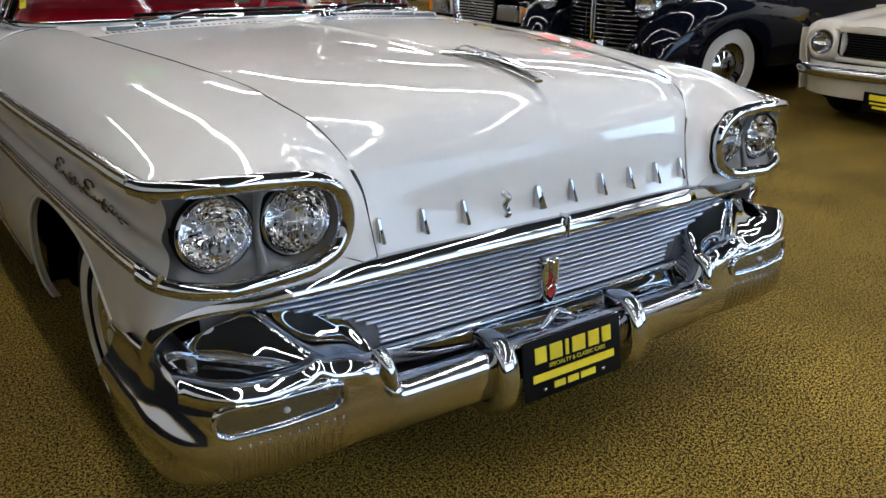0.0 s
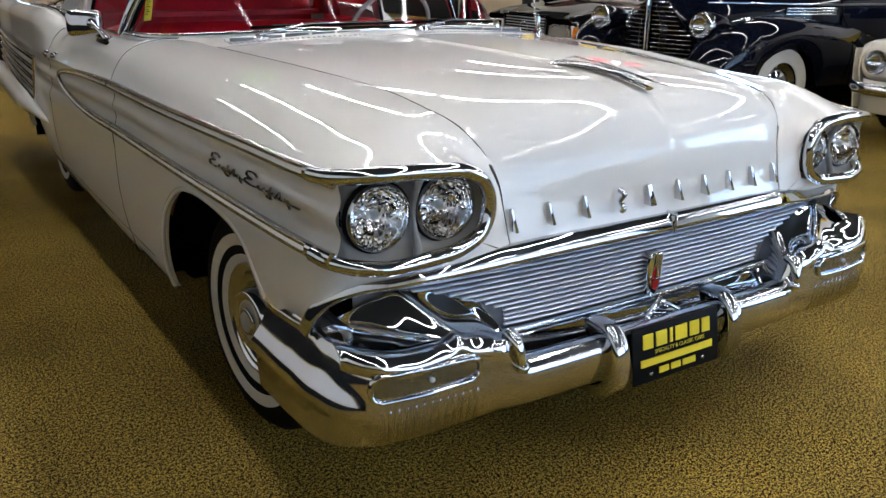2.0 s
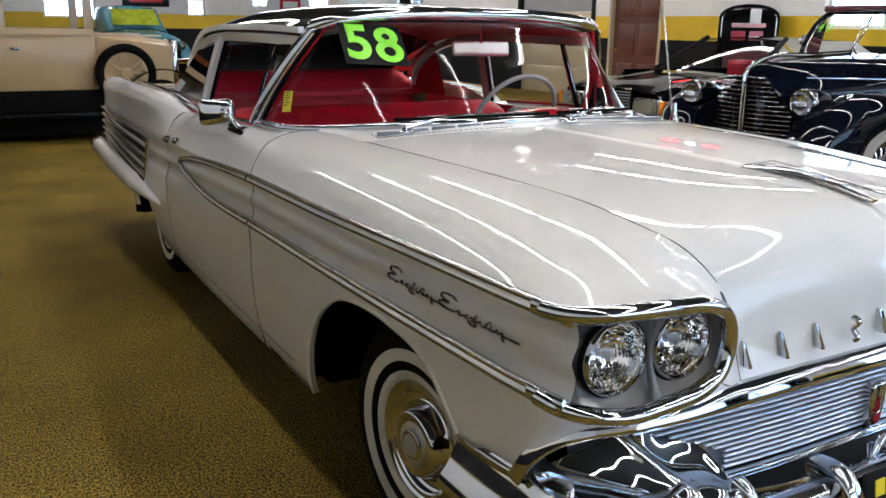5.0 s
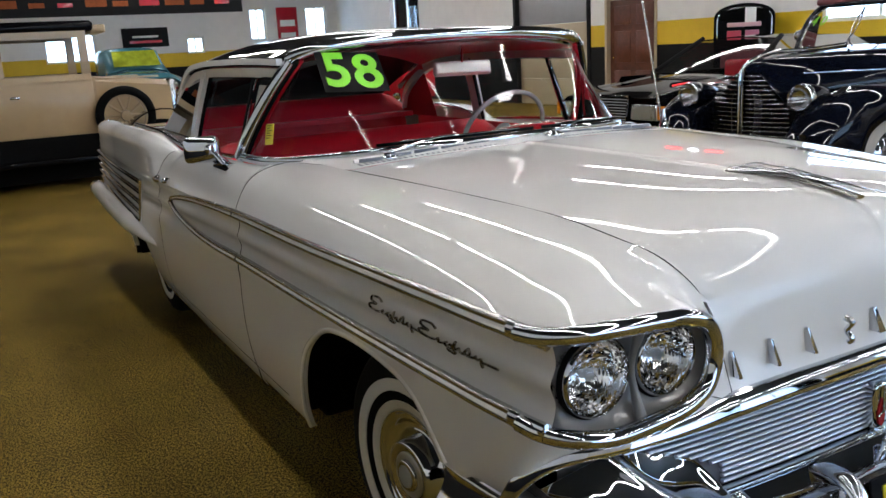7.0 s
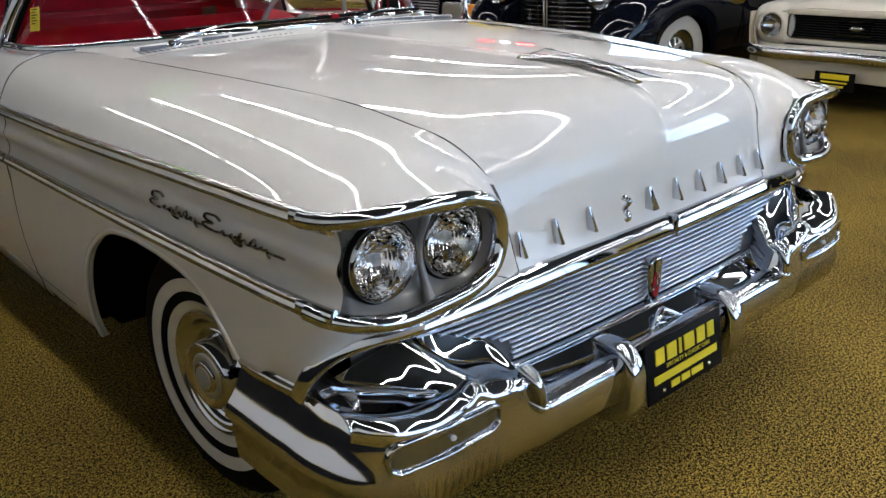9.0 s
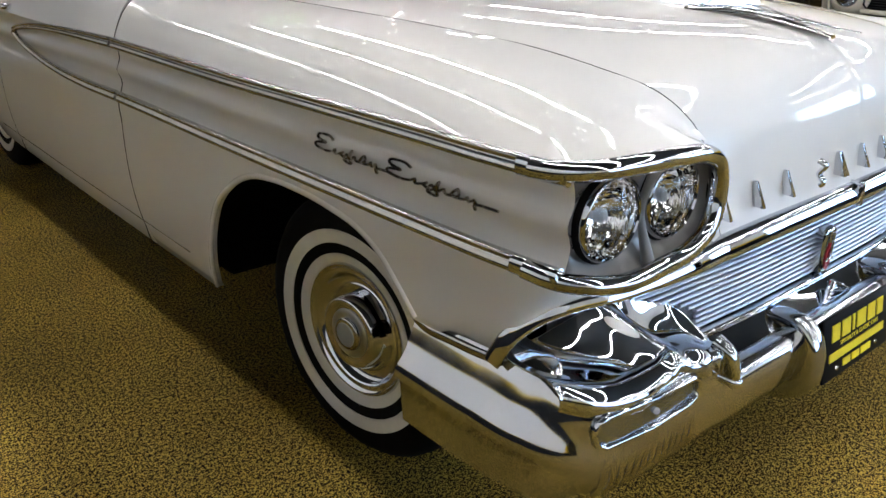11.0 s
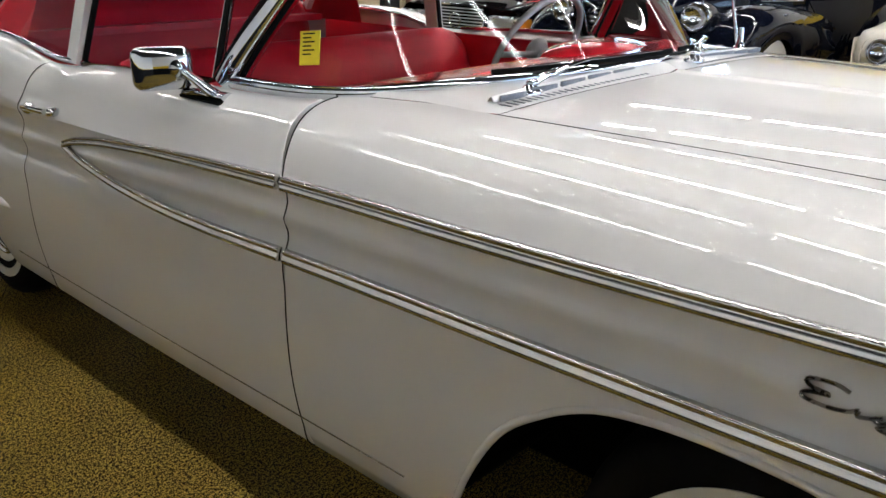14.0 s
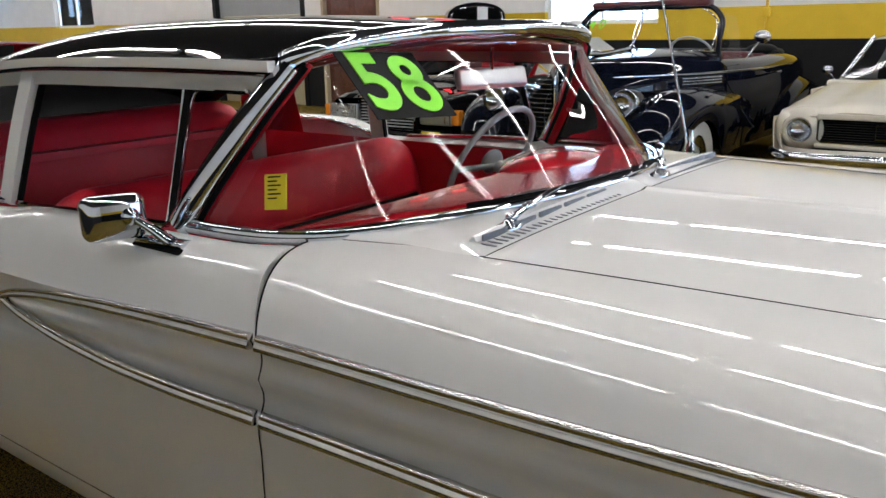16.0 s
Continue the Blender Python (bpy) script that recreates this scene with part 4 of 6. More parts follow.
SEC = {0: [(0.07, 0.432), (0.036, 0.441), (0.017, 0.439), (0.005, 0.430), (-0.003, 0.416), (-0.007, 0.400), (-0.009, 0.382), (-0.008, 0.364), (-0.004, 0.346), (0.003, 0.330), (0.014, 0.314), (0.08, 0.298)],
       1: [(0.046, 0.498), (0.038, 0.506), (0.027, 0.511), (0.013, 0.510), (0.003, 0.500), (0.001, 0.455), (0.0, 0.427), (-0.004, 0.408), (-0.004, 0.382), (0.000, 0.350), (0.010, 0.324), (0.05, 0.304)],
       2: [(0.095, 0.586), (0.075, 0.579), (0.0540, 0.559), (0.0425, 0.543), (0.0333, 0.525), (0.0238, 0.503), (0.0135, 0.482), (0.0005, 0.466), (-0.0145, 0.447), (-0.0140, 0.428), (-0.0020, 0.4205), (0.006, 0.318)]}


NAC_FRONT = spline([(0.46, 0.458), (0.50, 0.492), (0.55, 0.520), (0.69, 0.534), (0.80, 0.538), (0.87, 0.550), (0.96, 0.572)])
NAC_BACK = spline([(0.46, 0.058, 0.530), (0.52, 0.058, 0.560), (0.62, 0.060, 0.600), (0.70, 0.066, 0.625), (0.755, 0.072, 0.630), (0.80, 0.085, 0.618), (0.88, 0.118, 0.580), (0.96, 0.150, 0.555)])


def s1(t):
    t = float(np.interp(t, [0, 0.475, 0.525, 0.86, 0.94, 1.0, 1.1, 1.4], [0.0, 0.0, 1.0, 1.0, 1.55, 1.9, 2.0, 2.0]))
    f = t - math.floor(t)
    return math.floor(t) + f * f * (3 - 2 * f) if t < 1 else t
for s in (1, -1):
    rows, dist = [], 0.0
    for i, p in enumerate(bump_path):
        if i:
            dist += (p - bump_path[i - 1]).length
        t = (bump_path[min(i + 1, 89)] - bump_path[max(i - 1, 0)]).normalized()
        nrm = Vector((-t.y, t.x, 0))
        k = s1(dist)
        a, b = (0, 1) if k <= 1 else (1, 2)
        f = k if k <= 1 else k - 1
        rows.append([(s * (p.x + nrm.x * d), p.y + nrm.y * d, z) for d, z in [(q0[0] + (q1[0] - q0[0]) * f, q0[1] + (q1[1] - q0[1]) * f) for q0, q1 in zip(SEC[a], SEC[b])]])
    bp = part("bumper", grid(rows), BUMPER, car, "heavy chrome front bumper", solid=0.006)
    # recessed lamp in the bumper's end, with a raised rim, ribs below it
    def face(w, z, out):
        return (s * w, float(np.interp(w, [v.x for v in bump_path], [v.y for v in bump_path])) - out, z)
    rim = [(0.635, 0.494), (0.75, 0.498), (0.862, 0.500), (0.880, 0.490), (0.886, 0.468), (0.880, 0.445), (0.862, 0.436), (0.75, 0.435), (0.635, 0.438), (0.615, 0.448), (0.609, 0.467), (0.615, 0.485)]
    part("lamp_rim", sweep([face(w, z, 0.002) for w, z in rim], oval(0.006, 0.007, 8), up=(0, 1, 0.01), closed=True), CHROME, bp)
    part("parking_lamp", grid([[face(w, z, -0.0005) for w in np.linspace(0.618, 0.876, 12)] for z in (0.438, 0.467, 0.495)]), RECESS, bp, "recessed satin parking lamp")
    part("lamp_bulb", ball(face(0.74, 0.467, 0.002), 0.007, 0.006, 0.006, 10), GREYPLASTIC, bp)
    for k in range(13):
        w = 0.615 + k * 0.0205
        part("rib", sweep(along([face(w, 0.430, -0.011), face(w, 0.418, -0.0045), face(w, 0.402, 0.0004), face(w, 0.382, 0.0026), face(w, 0.350, -0.0012), face(w, 0.334, -0.0072), face(w, 0.322, -0.016)], 15), oval(0.0074, 0.0055, 12), up=(0, 1, 0)), STEEL, bp)
    part("bolt", ball((s * 0.978, 0.20, 0.416), 0.006, 0.013, 0.013, 12), STEEL, bp)
    # hollow chrome scoop behind the bumper's end: two bowls parted by slanting ridges
    def scoop(w, v):
        yf = face(min(w, 0.93), 0, 0)[1] + 0.050
        yb = float(NAC_BACK(w)[0])
        zf, zb = float(NAC_FRONT(w)), float(NAC_BACK(w)[1])
        r1, r2 = 0.655 + 0.101 * v, 0.503 + 0.035 * v
        hollow = math.sin(math.pi * v)
        if w > r1:
            dip = 0.019 * math.sin(math.pi * min(1.0, (w - r1) / (0.955 - r1)) ** 0.85) * hollow
        elif w > r2:
            dip = 0.013 * math.sin(math.pi * (w - r2) / (r1 - r2)) * hollow
        else:
            dip = 1.5 * (r2 - w) ** 1.05
        crest = 0.012 * (math.exp(-((w - r1) / 0.020) ** 2) + math.exp(-((w - r2) / 0.020) ** 2)) * (1 - 0.5 * v)
        return (s * w, yf + (yb - yf) * v + 0.25 * dip, zf + (zb - zf) * v - dip + crest)
    def lip(w, a):
        x, y, z = scoop(w, 0)
        swell = math.sin(math.pi * clamp((w - 0.655) / 0.30)) if w > 0.655 else math.sin(math.pi * clamp((w - 0.503) / 0.152))
        reach, drop = 0.040 + 0.012 * swell, 0.036 + 0.006 * swell
        return (x, y - reach * math.cos(a), z - drop * (1 - math.sin(a)))
    def widths(v):
        r1, r2 = 0.655 + 0.101 * v, 0.503 + 0.035 * v
        return np.r_[np.linspace(0.468, r2, 10), np.linspace(r2, r1, 30)[1:], np.linspace(r1, 0.935, 46)[1:]]
    nac = part("nacelle", grid([[lip(w, a) for w in widths(0)] for a in np.linspace(radians(-25), radians(85), 14)] + [[scoop(w, v) for w in widths(v)] for v in np.linspace(0, 1, 40)]), CHROME, bp, "hollow chrome nacelle", solid=0.004, angle=120)
    part("nacelle_tip", joined(sweep(along([(s * 0.506, -0.035, 0.512), (s * 0.503, -0.062, 0.500), (s * 0.498, -0.076, 0.470), (s * 0.494, -0.078, 0.438)], 14), oval(0.017, 0.014, 12), scale=lambda t: 1.15 - 0.35 * t), ball((s * 0.493, -0.078, 0.436), 0.017, 0.020, 0.015, 18)), CHROME, nac)
    gp = along([(s * 0.210, 0.03, 0.276), (s * 0.210, -0.045, 0.290), (s * 0.210, -0.084, 0.322), (s * 0.210, -0.088, 0.368), (s * 0.210, -0.080, 0.412), (s * 0.210, -0.058, 0.440), (s * 0.210, -0.015, 0.446), (s * 0.210, 0.03, 0.436)], 30)
    part("guard", sweep(gp, [(0.030 * math.copysign(abs(math.cos(a)) ** 0.6, math.cos(a)), 0.027 * math.copysign(abs(math.sin(a)) ** 0.6, math.sin(a))) for a in np.linspace(0, 2 * math.pi, 25)[:-1]], up=(1, 0, 0), scale=lambda t: 0.86 + 0.2 * math.sin(math.pi * t)), CHROME, bp, "upright chrome bumper guard")

# dealer plate between the guards
pl = part("front_plate", box(-0.165, 0.165, -0.003, 0.003, -0.078, 0.078, 0.002), PLATE, car, "black plate with yellow bars of print")
pl.matrix_basis = pose(-0.008, -0.094, 0.372, -9, 0, 0)
def bars(name, z, h, widths, gap, material, parent):
    total = sum(widths) + gap * (len(widths) - 1)
    x = -total / 2
    for w in widths:
        part(name, box(x, x + w, -0.0055, -0.003, z - h / 2, z + h / 2), material, parent, smooth=False)
        x += w + gap
bars("headline_bar", 0.036, 0.040, [0.036, 0.040, 0.010, 0.044, 0.036, 0.030], 0.012, YELLOW, pl)
letters("SPECIALTY & CLASSIC CARS", 0.0155, YELLOW, pl, pose(0.012, -0.0035, 0.002, 90, 0, 0), "lettering", "small yellow lettering", depth=0.0006)
bars("print_band", -0.022, 0.020, [0.275], 0, YELLOW, pl)
bars("print_bar", -0.052, 0.017, [0.036, 0.036, 0.05], 0.009, YELLOW, pl)
for x in (-0.1, 0.1):
    part("screw", moved(lathe([(0.0, -0.007), (0.005, -0.006), (0.006, -0.003)], 10), pose(x, 0, -0.056)), STEEL, pl)

# chrome script on the fenders: a plain flowing wire in two runs
LOOP = [(0.19, 0.86), (0.10, 1.02), (0.00, 0.98), (-0.03, 0.80), (0.02, 0.64), (0.11, 0.56), (0.01, 0.48), (-0.04, 0.28), (0.01, 0.08), (0.10, 0.02), (0.19, 0.12)]
RUN = [(0.25, 0.34), (0.26, 0.05), (0.31, 0.16), (0.37, 0.36), (0.33, 0.22), (0.36, 0.04), (0.41, 0.30), (0.40, -0.36), (0.36, -0.28), (0.43, 0.10), (0.48, 0.62), (0.47, 0.04),
       (0.53, 0.32), (0.56, 0.05), (0.62, 0.12), (0.65, 0.60), (0.64, 0.06), (0.70, 0.12), (0.74, 0.34), (0.75, 0.08), (0.80, 0.32), (0.79, -0.30), (0.86, 0.12), (1.0, 0.14)]
for s in (1, -1):
    for a, b in ((0.665, 0.42), (0.43, 0.145)):
        n = 0.031
        pts = []
        for p in along([(t, h, 0) for t, h in LOOP + RUN], 160):
            yy, zz = a + (b - a) * (p.x + 0.03) / 1.03, 0.832 + n * p.y
            wu, zu = upper_line(yy)
            wl, zl = lower_line(yy)
            f = (zu - zz) / (zu - zl)
            w = wu + (wl - wu) * f - 0.019 * max(0.0, math.sin(math.pi * f)) ** 0.7 + 0.017 * math.exp(-((f - 0.50) / 0.15) ** 2)
            pts.append((s * (w + 0.005), yy, zz))
        part("script_badge", sweep(pts, oval(0.0034, 0.0028, 6)), BADGE, car, "flowing chrome script badge")

# cowl vents and wipers
for s in (1, -1):
    rows = []
    for x in np.linspace(0.12, 0.64, 14):
        c, b = Vector(hood_point(11, x / 0.685)), None
        rows.append([(s * x, c.y + 0.045 + t * 0.020, c.z + 0.011 + 0.012 * math.sin(math.pi * t)) for t in np.linspace(0, 1, 5)])
    part("vent_hood", grid(rows), PAINT, car, solid=0.003)
    for k in range(5):
        x0 = 0.14 + k * 0.10
        c = hood_point(11, (x0 + 0.04) / 0.685)
        part("vent_mesh", box(-0.046, 0.046, -0.003, 0.003, -0.007, 0.006, 0.001), MESH, car).matrix_basis = pose(s * (x0 + 0.04), c[1] + 0.043, c[2] + 0.014)
    for k in range(26):
        x = 0.13 + k * 0.02
        c = hood_point(11, x / 0.685)
        part("vent_slot", box(-0.0026, 0.0026, -0.018, 0.018, -0.001, 0.001), MESH, car).matrix_basis = pose(s * x, c[1] + 0.024, c[2] + 0.006)
def wsb(x, ahead, up):
    q = min(ws_b, key=lambda v: abs(v.x - abs(x)))
    return Vector((x, q.y - ahead, q.z + up))


for x0, b0, b1, ahead in ((-0.51, -0.50, 0.06, 0.145), (0.13, 0.10, 0.62, 0.062)):
    blade = [wsb(b0 + (b1 - b0) * t, 0.026, 0.030) for t in np.linspace(0, 1, 9)]
    w = part("wiper", sweep(along(blade, 24), oval(0.004, 0.007, 6)), BLACK, car, "black wiper blade on a chrome arm")
    piv = wsb(x0, ahead, 0.006)
    tip = wsb(x0 + 0.26, 0.030, 0.040)
    heel = piv.lerp(tip, 0.30) + Vector((0, 0, 0.012))
    part("wiper_holder", sweep(along([p + Vector((0, -0.004, 0.007)) for p in blade[1:-1]], 20), oval(0.004, 0.003, 6)), CHROME, w)
    part("wiper_arm", sweep(along([piv + Vector((0.01, 0, 0.014)), heel, piv.lerp(tip, 0.65) + Vector((0, 0, 0.012)), tip], 24), oval(0.0080, 0.0050, 8), scale=lambda t: 1.2 - 0.6 * t), CHROME, w)
    part("wiper_knuckle", ball(piv + Vector((0.014, 0.003, 0.014)), 0.022, 0.013, 0.009, 12), CHROME, w)
    part("wiper_clip", box(heel.x - 0.024, heel.x + 0.018, heel.y - 0.008, heel.y + 0.008, heel.z - 0.008, heel.z + 0.006, 0.004), CHROME, w)
    part("wiper_pivot", moved(lathe([(0.0, 0.012), (0.014, 0.011), (0.018, 0.005), (0.030, 0.001), (0.031, -0.006), (0.0, -0.008)], 18, "z"), Matrix.Translation(piv) @ Matrix.Diagonal((1.3, 0.75, 1, 1))), CHROME, w)

# aerial
aer = part("aerial", sweep([(0.865, 1.637, 1.03), (0.866, 1.70, 1.30), (0.868, 1.86, 1.95)], oval(0.0045, 0.0045, 8), up=(0, 1, 0)), CHROME, car, "chrome radio aerial")
part("aerial_base", moved(lathe([(0.0, 0.0), (0.028, 0.0), (0.02, 0.02), (0.010, 0.05), (0.008, 0.09), (0.0, 0.09)], 14, "z"), pose(0.865, 1.632, 1.02)), CHROME, aer)

# wheels
def wheel(cx, cy, side, steer=0.0):
    m = pose(cx, cy, 0.345, 0, 0, (180 if side > 0 else 0) + steer)
    # turned profiles: radius and distance outward along -x
    def rev(prof, mt, name, parent, label=""):
        return part(name, moved(lathe([(r, -a) for r, a in prof], 64, "x"), m), mt, parent, label)
    ty = rev([(0.165, -0.10), (0.23, -0.115), (0.30, -0.115), (0.338, -0.092), (0.346, -0.04), (0.346, 0.04), (0.338, 0.082), (0.322, 0.100), (0.300, 0.110), (0.275, 0.1135), (0.268, 0.1165), (0.262, 0.1165), (0.23, 0.113), (0.19, 0.106), (0.165, 0.092)], BLACK, "tyre", car, "black tyre with double white sidewall bands")
    rev([(0.2605, 0.112), (0.2595, 0.1185), (0.226, 0.1150), (0.225, 0.108)], WHITEWALL, "outer_white_band", ty)
    rev([(0.1985, 0.103), (0.198, 0.1095), (0.176, 0.1045), (0.172, 0.095)], WHITEWALL, "inner_white_band", ty)
    cap = rev([(0.170, 0.085), (0.1735, 0.096), (0.169, 0.104), (0.164, 0.1035), (0.160, 0.097), (0.154, 0.094), (0.150, 0.0965), (0.146, 0.095), (0.141, 0.087), (0.135, 0.079), (0.127, 0.074), (0.118, 0.0725), (0.113, 0.074), (0.109, 0.078), (0.100, 0.098), (0.090, 0.119), (0.087, 0.1225), (0.082, 0.1240), (0.074, 0.1225), (0.066, 0.119), (0.062, 0.118)], CHROME, "hubcap", car, "dished chrome hubcap with raised centre")
    rev([(0.063, 0.117), (0.062, 0.1195), (0.056, 0.1215), (0.046, 0.1215), (0.0435, 0.1195)], SATIN, "hubcap_ring", cap, "dull silver ring")
    rev([(0.044, 0.118), (0.0425, 0.1255), (0.0395, 0.1290), (0.034, 0.1300), (0.0001, 0.1305)], CHROME, "hubcap_centre", cap)
    rev([(0.031, 0.1295), (0.030, 0.1318), (0.0001, 0.1325)], GREYPLASTIC, "hubcap_badge", cap)


for cy, turn in ((0.715, 6.0), (3.80, 0.0)):
    for sd in (-1, 1):
        wheel(sd * 0.765, cy, sd, turn)

# cabin
part("cabin_floor", box(-0.74, 0.74, 1.7, 3.8, 0.3, 0.34), TAN, car)
BLACKCLOTH = mat("black_cloth", (0.012, 0.012, 0.013), 0.8, vary=0.2, scale=80)


def bench(name, y0, zc, depth, back_h, w, ring):
    seat = part(name, box(-w, w, y0, y0 + depth, zc - 0.18, zc, 0.05, 3), RED, car, "red vinyl bench seat with black cloth panels")
    part("seat_panel", box(-w * 0.86, w * 0.86, y0 + 0.07, y0 + depth, zc - 0.02, zc + 0.008, 0.012), BLACKCLOTH, seat)
    # a thick rolled top over a flat lower part
    rows = []
    for u in np.linspace(-1, 1, 25):
        e = (1 - max(0.0, abs(u) - 0.88) / 0.12 * 0.5) if abs(u) > 0.88 else 1.0
        rows.append([(u * w, a * e, back_h * (0.5 + (b - 0.5) * (0.5 + 0.5 * e)) if b else 0.0) for a, b in ring])
    bm = grid(rows, close=True)
    bm.verts.ensure_lookup_table()
    bm.faces.new(bm.verts[:11])
    bm.faces.new(bm.verts[-11:])
    at = pose(0, y0 + depth + 0.02, zc - 0.10, -14)
    part("backrest", moved(bm, at), RED, seat)
    part("back_panel", moved(box(-w * 0.92, w * 0.92, -0.082, -0.064, 0.06, back_h * (0.47 if name == "front_seat" else 0.29), 0.006), at), BLACKCLOTH, seat)
    if name == "front_seat":
        part("back_piping", moved(sweep([(u * w * 0.97, -0.084, back_h * 0.49) for u in np.linspace(-1, 1, 9)], oval(0.005, 0.005, 6)), at), RED, seat)
    for k in range(9):
        x = -w * 0.8 + k * w * 0.2
        part("seat_pleat", sweep([(x, y0 + 0.06, zc + 0.009), (x, y0 + depth - 0.08, zc + 0.009)], oval(0.004, 0.003, 6)), BLACKCLOTH, seat)


ROLLED = [(-0.060, 0.0), (-0.070, 0.40), (-0.088, 0.52), (-0.094, 0.70), (-0.080, 0.88), (-0.045, 0.98), (0.0, 1.0), (0.045, 0.97), (0.070, 0.85), (0.072, 0.4), (0.065, 0.0)]
SMOOTH = [(-0.062, 0.0), (-0.080, 0.30), (-0.096, 0.40), (-0.104, 0.60), (-0.098, 0.82), (-0.060, 0.96), (0.0, 1.0), (0.045, 0.97), (0.070, 0.85), (0.072, 0.4), (0.065, 0.0)]
bench("front_seat", 2.30, 0.66, 0.46, 0.485, 0.79, ROLLED)
bench("rear_seat", 3.26, 0.70, 0.54, 0.565, 0.74, SMOOTH)
dash_rows = []
for x in np.linspace(-0.74, 0.74, 15):
    q = min(ws_b, key=lambda v: abs(v.x - abs(x)))
    y = q.y
    ye = max(1.93, y + 0.06)
    dash_rows.append([(x, y + 0.015, 1.05), (x, (y + ye) / 2, 1.062), (x, ye, 1.045), (x, ye + 0.03, 0.99), (x, ye + 0.01, 0.90), (x, ye - 0.02, 0.8)])
part("dashboard", grid(dash_rows), REDPAINT, car, "red painted metal dashboard", solid=0.01)
part("instrument_pod", ball((0.40, 1.90, 1.035), 0.26, 0.14, 0.05, 24), REDPAINT, car)
sw = part("steering_wheel", moved(sweep([(0.205 * math.cos(a), 0.205 * math.sin(a), 0) for a in np.linspace(0, 2 * math.pi, 49)[:-1]], oval(0.011, 0.011, 8), closed=True), pose(0.37, 2.13, 1.03, -62)), mat("grey_bakelite", (0.42, 0.43, 0.43), 0.25, coat=0.4, vary=0.05, scale=30), car, "large thin-rimmed grey steering wheel")
part("steering_hub", moved(joined(ball((0, 0, 0), 0.045, 0.045, 0.03, 14), sweep([(-0.2, 0, 0), (-0.05, 0, -0.02), (0.05, 0, -0.02), (0.2, 0, 0)], oval(0.012, 0.006, 8)), sweep([(0, 0, 0), (0, 0, -0.35)], oval(0.022, 0.022, 10), up=(0, 1, 0))), pose(0.37, 2.13, 1.03, -62)), GREYPLASTIC, sw)
MIRRORBACK = mat("brushed_bright_metal", (0.78, 0.78, 0.80), 0.3, 0.75, vary=0.05, scale=40)
rv = part("rear_view_mirror", box(-0.118, 0.118, -0.014, 0.012, -0.030, 0.030, 0.013, 4), MIRRORBACK, car, "bright metal interior mirror")
rv.matrix_basis = pose(0.030, 1.895, 1.335, -17, 0, -22)
part("mirror_stalk", sweep([(0, 0, 0), (0, -0.03, 0.08)], oval(0.006, 0.006, 8)), CHROME, rv)
both("door_lining", [[(0.80, y, z) for y in np.linspace(1.9, 3.8, 6)] for z in (0.4, 0.7, 1.0)], RED)
both("quarter_lining", [[(0.66, 3.45, 1.34), (0.67, 3.8, 1.2)], [(0.78, 3.5, 1.0), (0.78, 3.95, 1.0)]], RED)
part("parcel_shelf", box(-0.74, 0.74, 3.75, 4.05, 1.0, 1.03), RED, car)
# price number on the screen and a yellow sticker
c = Vector((-0.482, 1.800, 1.350))
e1 = Vector((0.232, -0.007, -0.004)).normalized()
e2 = Vector((0.045, 0.153, 0.139)).normalized()
nn = e1.cross(e2).normalized()
M = Matrix(((e1.x, e2.x, nn.x, c.x), (e1.y, e2.y, nn.y, c.y), (e1.z, e2.z, nn.z, c.z), (0, 0, 0, 1)))
num = part("number_sticker", box(-0.122, 0.122, -0.105, 0.105, -0.001, 0.001), PLATE, car, "black sticker with bright green number 58", smooth=False)
num.matrix_basis = M @ Matrix.Translation((0, 0, 0.006))
letters("5", 0.245, GREEN, num, pose(-0.057, 0, 0.002) @ Matrix.Diagonal((0.86, 1, 1, 1)), "digit", "bright green digit", bold=0.006)
eight = joined(*[sweep([(r * 1.0 * math.cos(a), zc + r * 1.06 * math.sin(a), 0) for a in np.linspace(0, 2 * math.pi, 33)[:-1]], [(-0.0155, 0), (0.0155, 0), (0.0155, 0.002), (-0.0155, 0.002)], closed=True) for r, zc in ((0.031, 0.044), (0.038, -0.034))])
part("digit", moved(eight, pose(0.058, 0, 0.001)), GREEN, num, "bright green digit", smooth=False)
st = part("price_sticker", box(-0.029, 0.029, -0.001, 0.001, -0.0375, 0.0375), YELLOW, car, "small yellow sticker with dark bars", smooth=False)
r3 = Vector((0.011, -0.057, 0.006)).normalized()
u3 = Vector((0.016, 0.010, 0.072)).normalized()
f3 = u3.cross(r3).normalized()
u3 = r3.cross(f3)
st.matrix_basis = Matrix(((r3.x, f3.x, u3.x, -0.790), (r3.y, f3.y, u3.y, 1.874), (r3.z, f3.z, u3.z, 1.150), (0, 0, 0, 1)))
for k in range(6):
    part("print_bar", box(-0.02, 0.004 if k % 2 else 0.014, -0.0018, -0.001, 0.03 - k * 0.009, 0.033 - k * 0.009), PLATE, st, smooth=False)

# the far half of the body stands a little wider of the middle line
def widen(x, y, z):
    k = 1 + max(0.0, min(1.0, (1.5 - y) / 1.2))
    back = clamp((x - 0.45) / 0.2) * clamp((0.9 - y) / 0.6) * clamp((z - 0.62) / 0.08)
    droop = 0.024 * clamp((x - 0.74) / 0.2) * clamp((0.22 - y) / 0.2) * clamp((z - 0.80) / 0.1)
    swell = 0.016 * math.exp(-((x - 0.80) / 0.13) ** 2 - ((y - 0.24) / 0.14) ** 2) * clamp((z - 0.93) / 0.03)
    return Vector((0.018 * k * (1 + x / 0.95 if x > 0 else max(0.0, 1 + x / 0.5)), 0.047 * back, -0.022 * back - droop + swell))


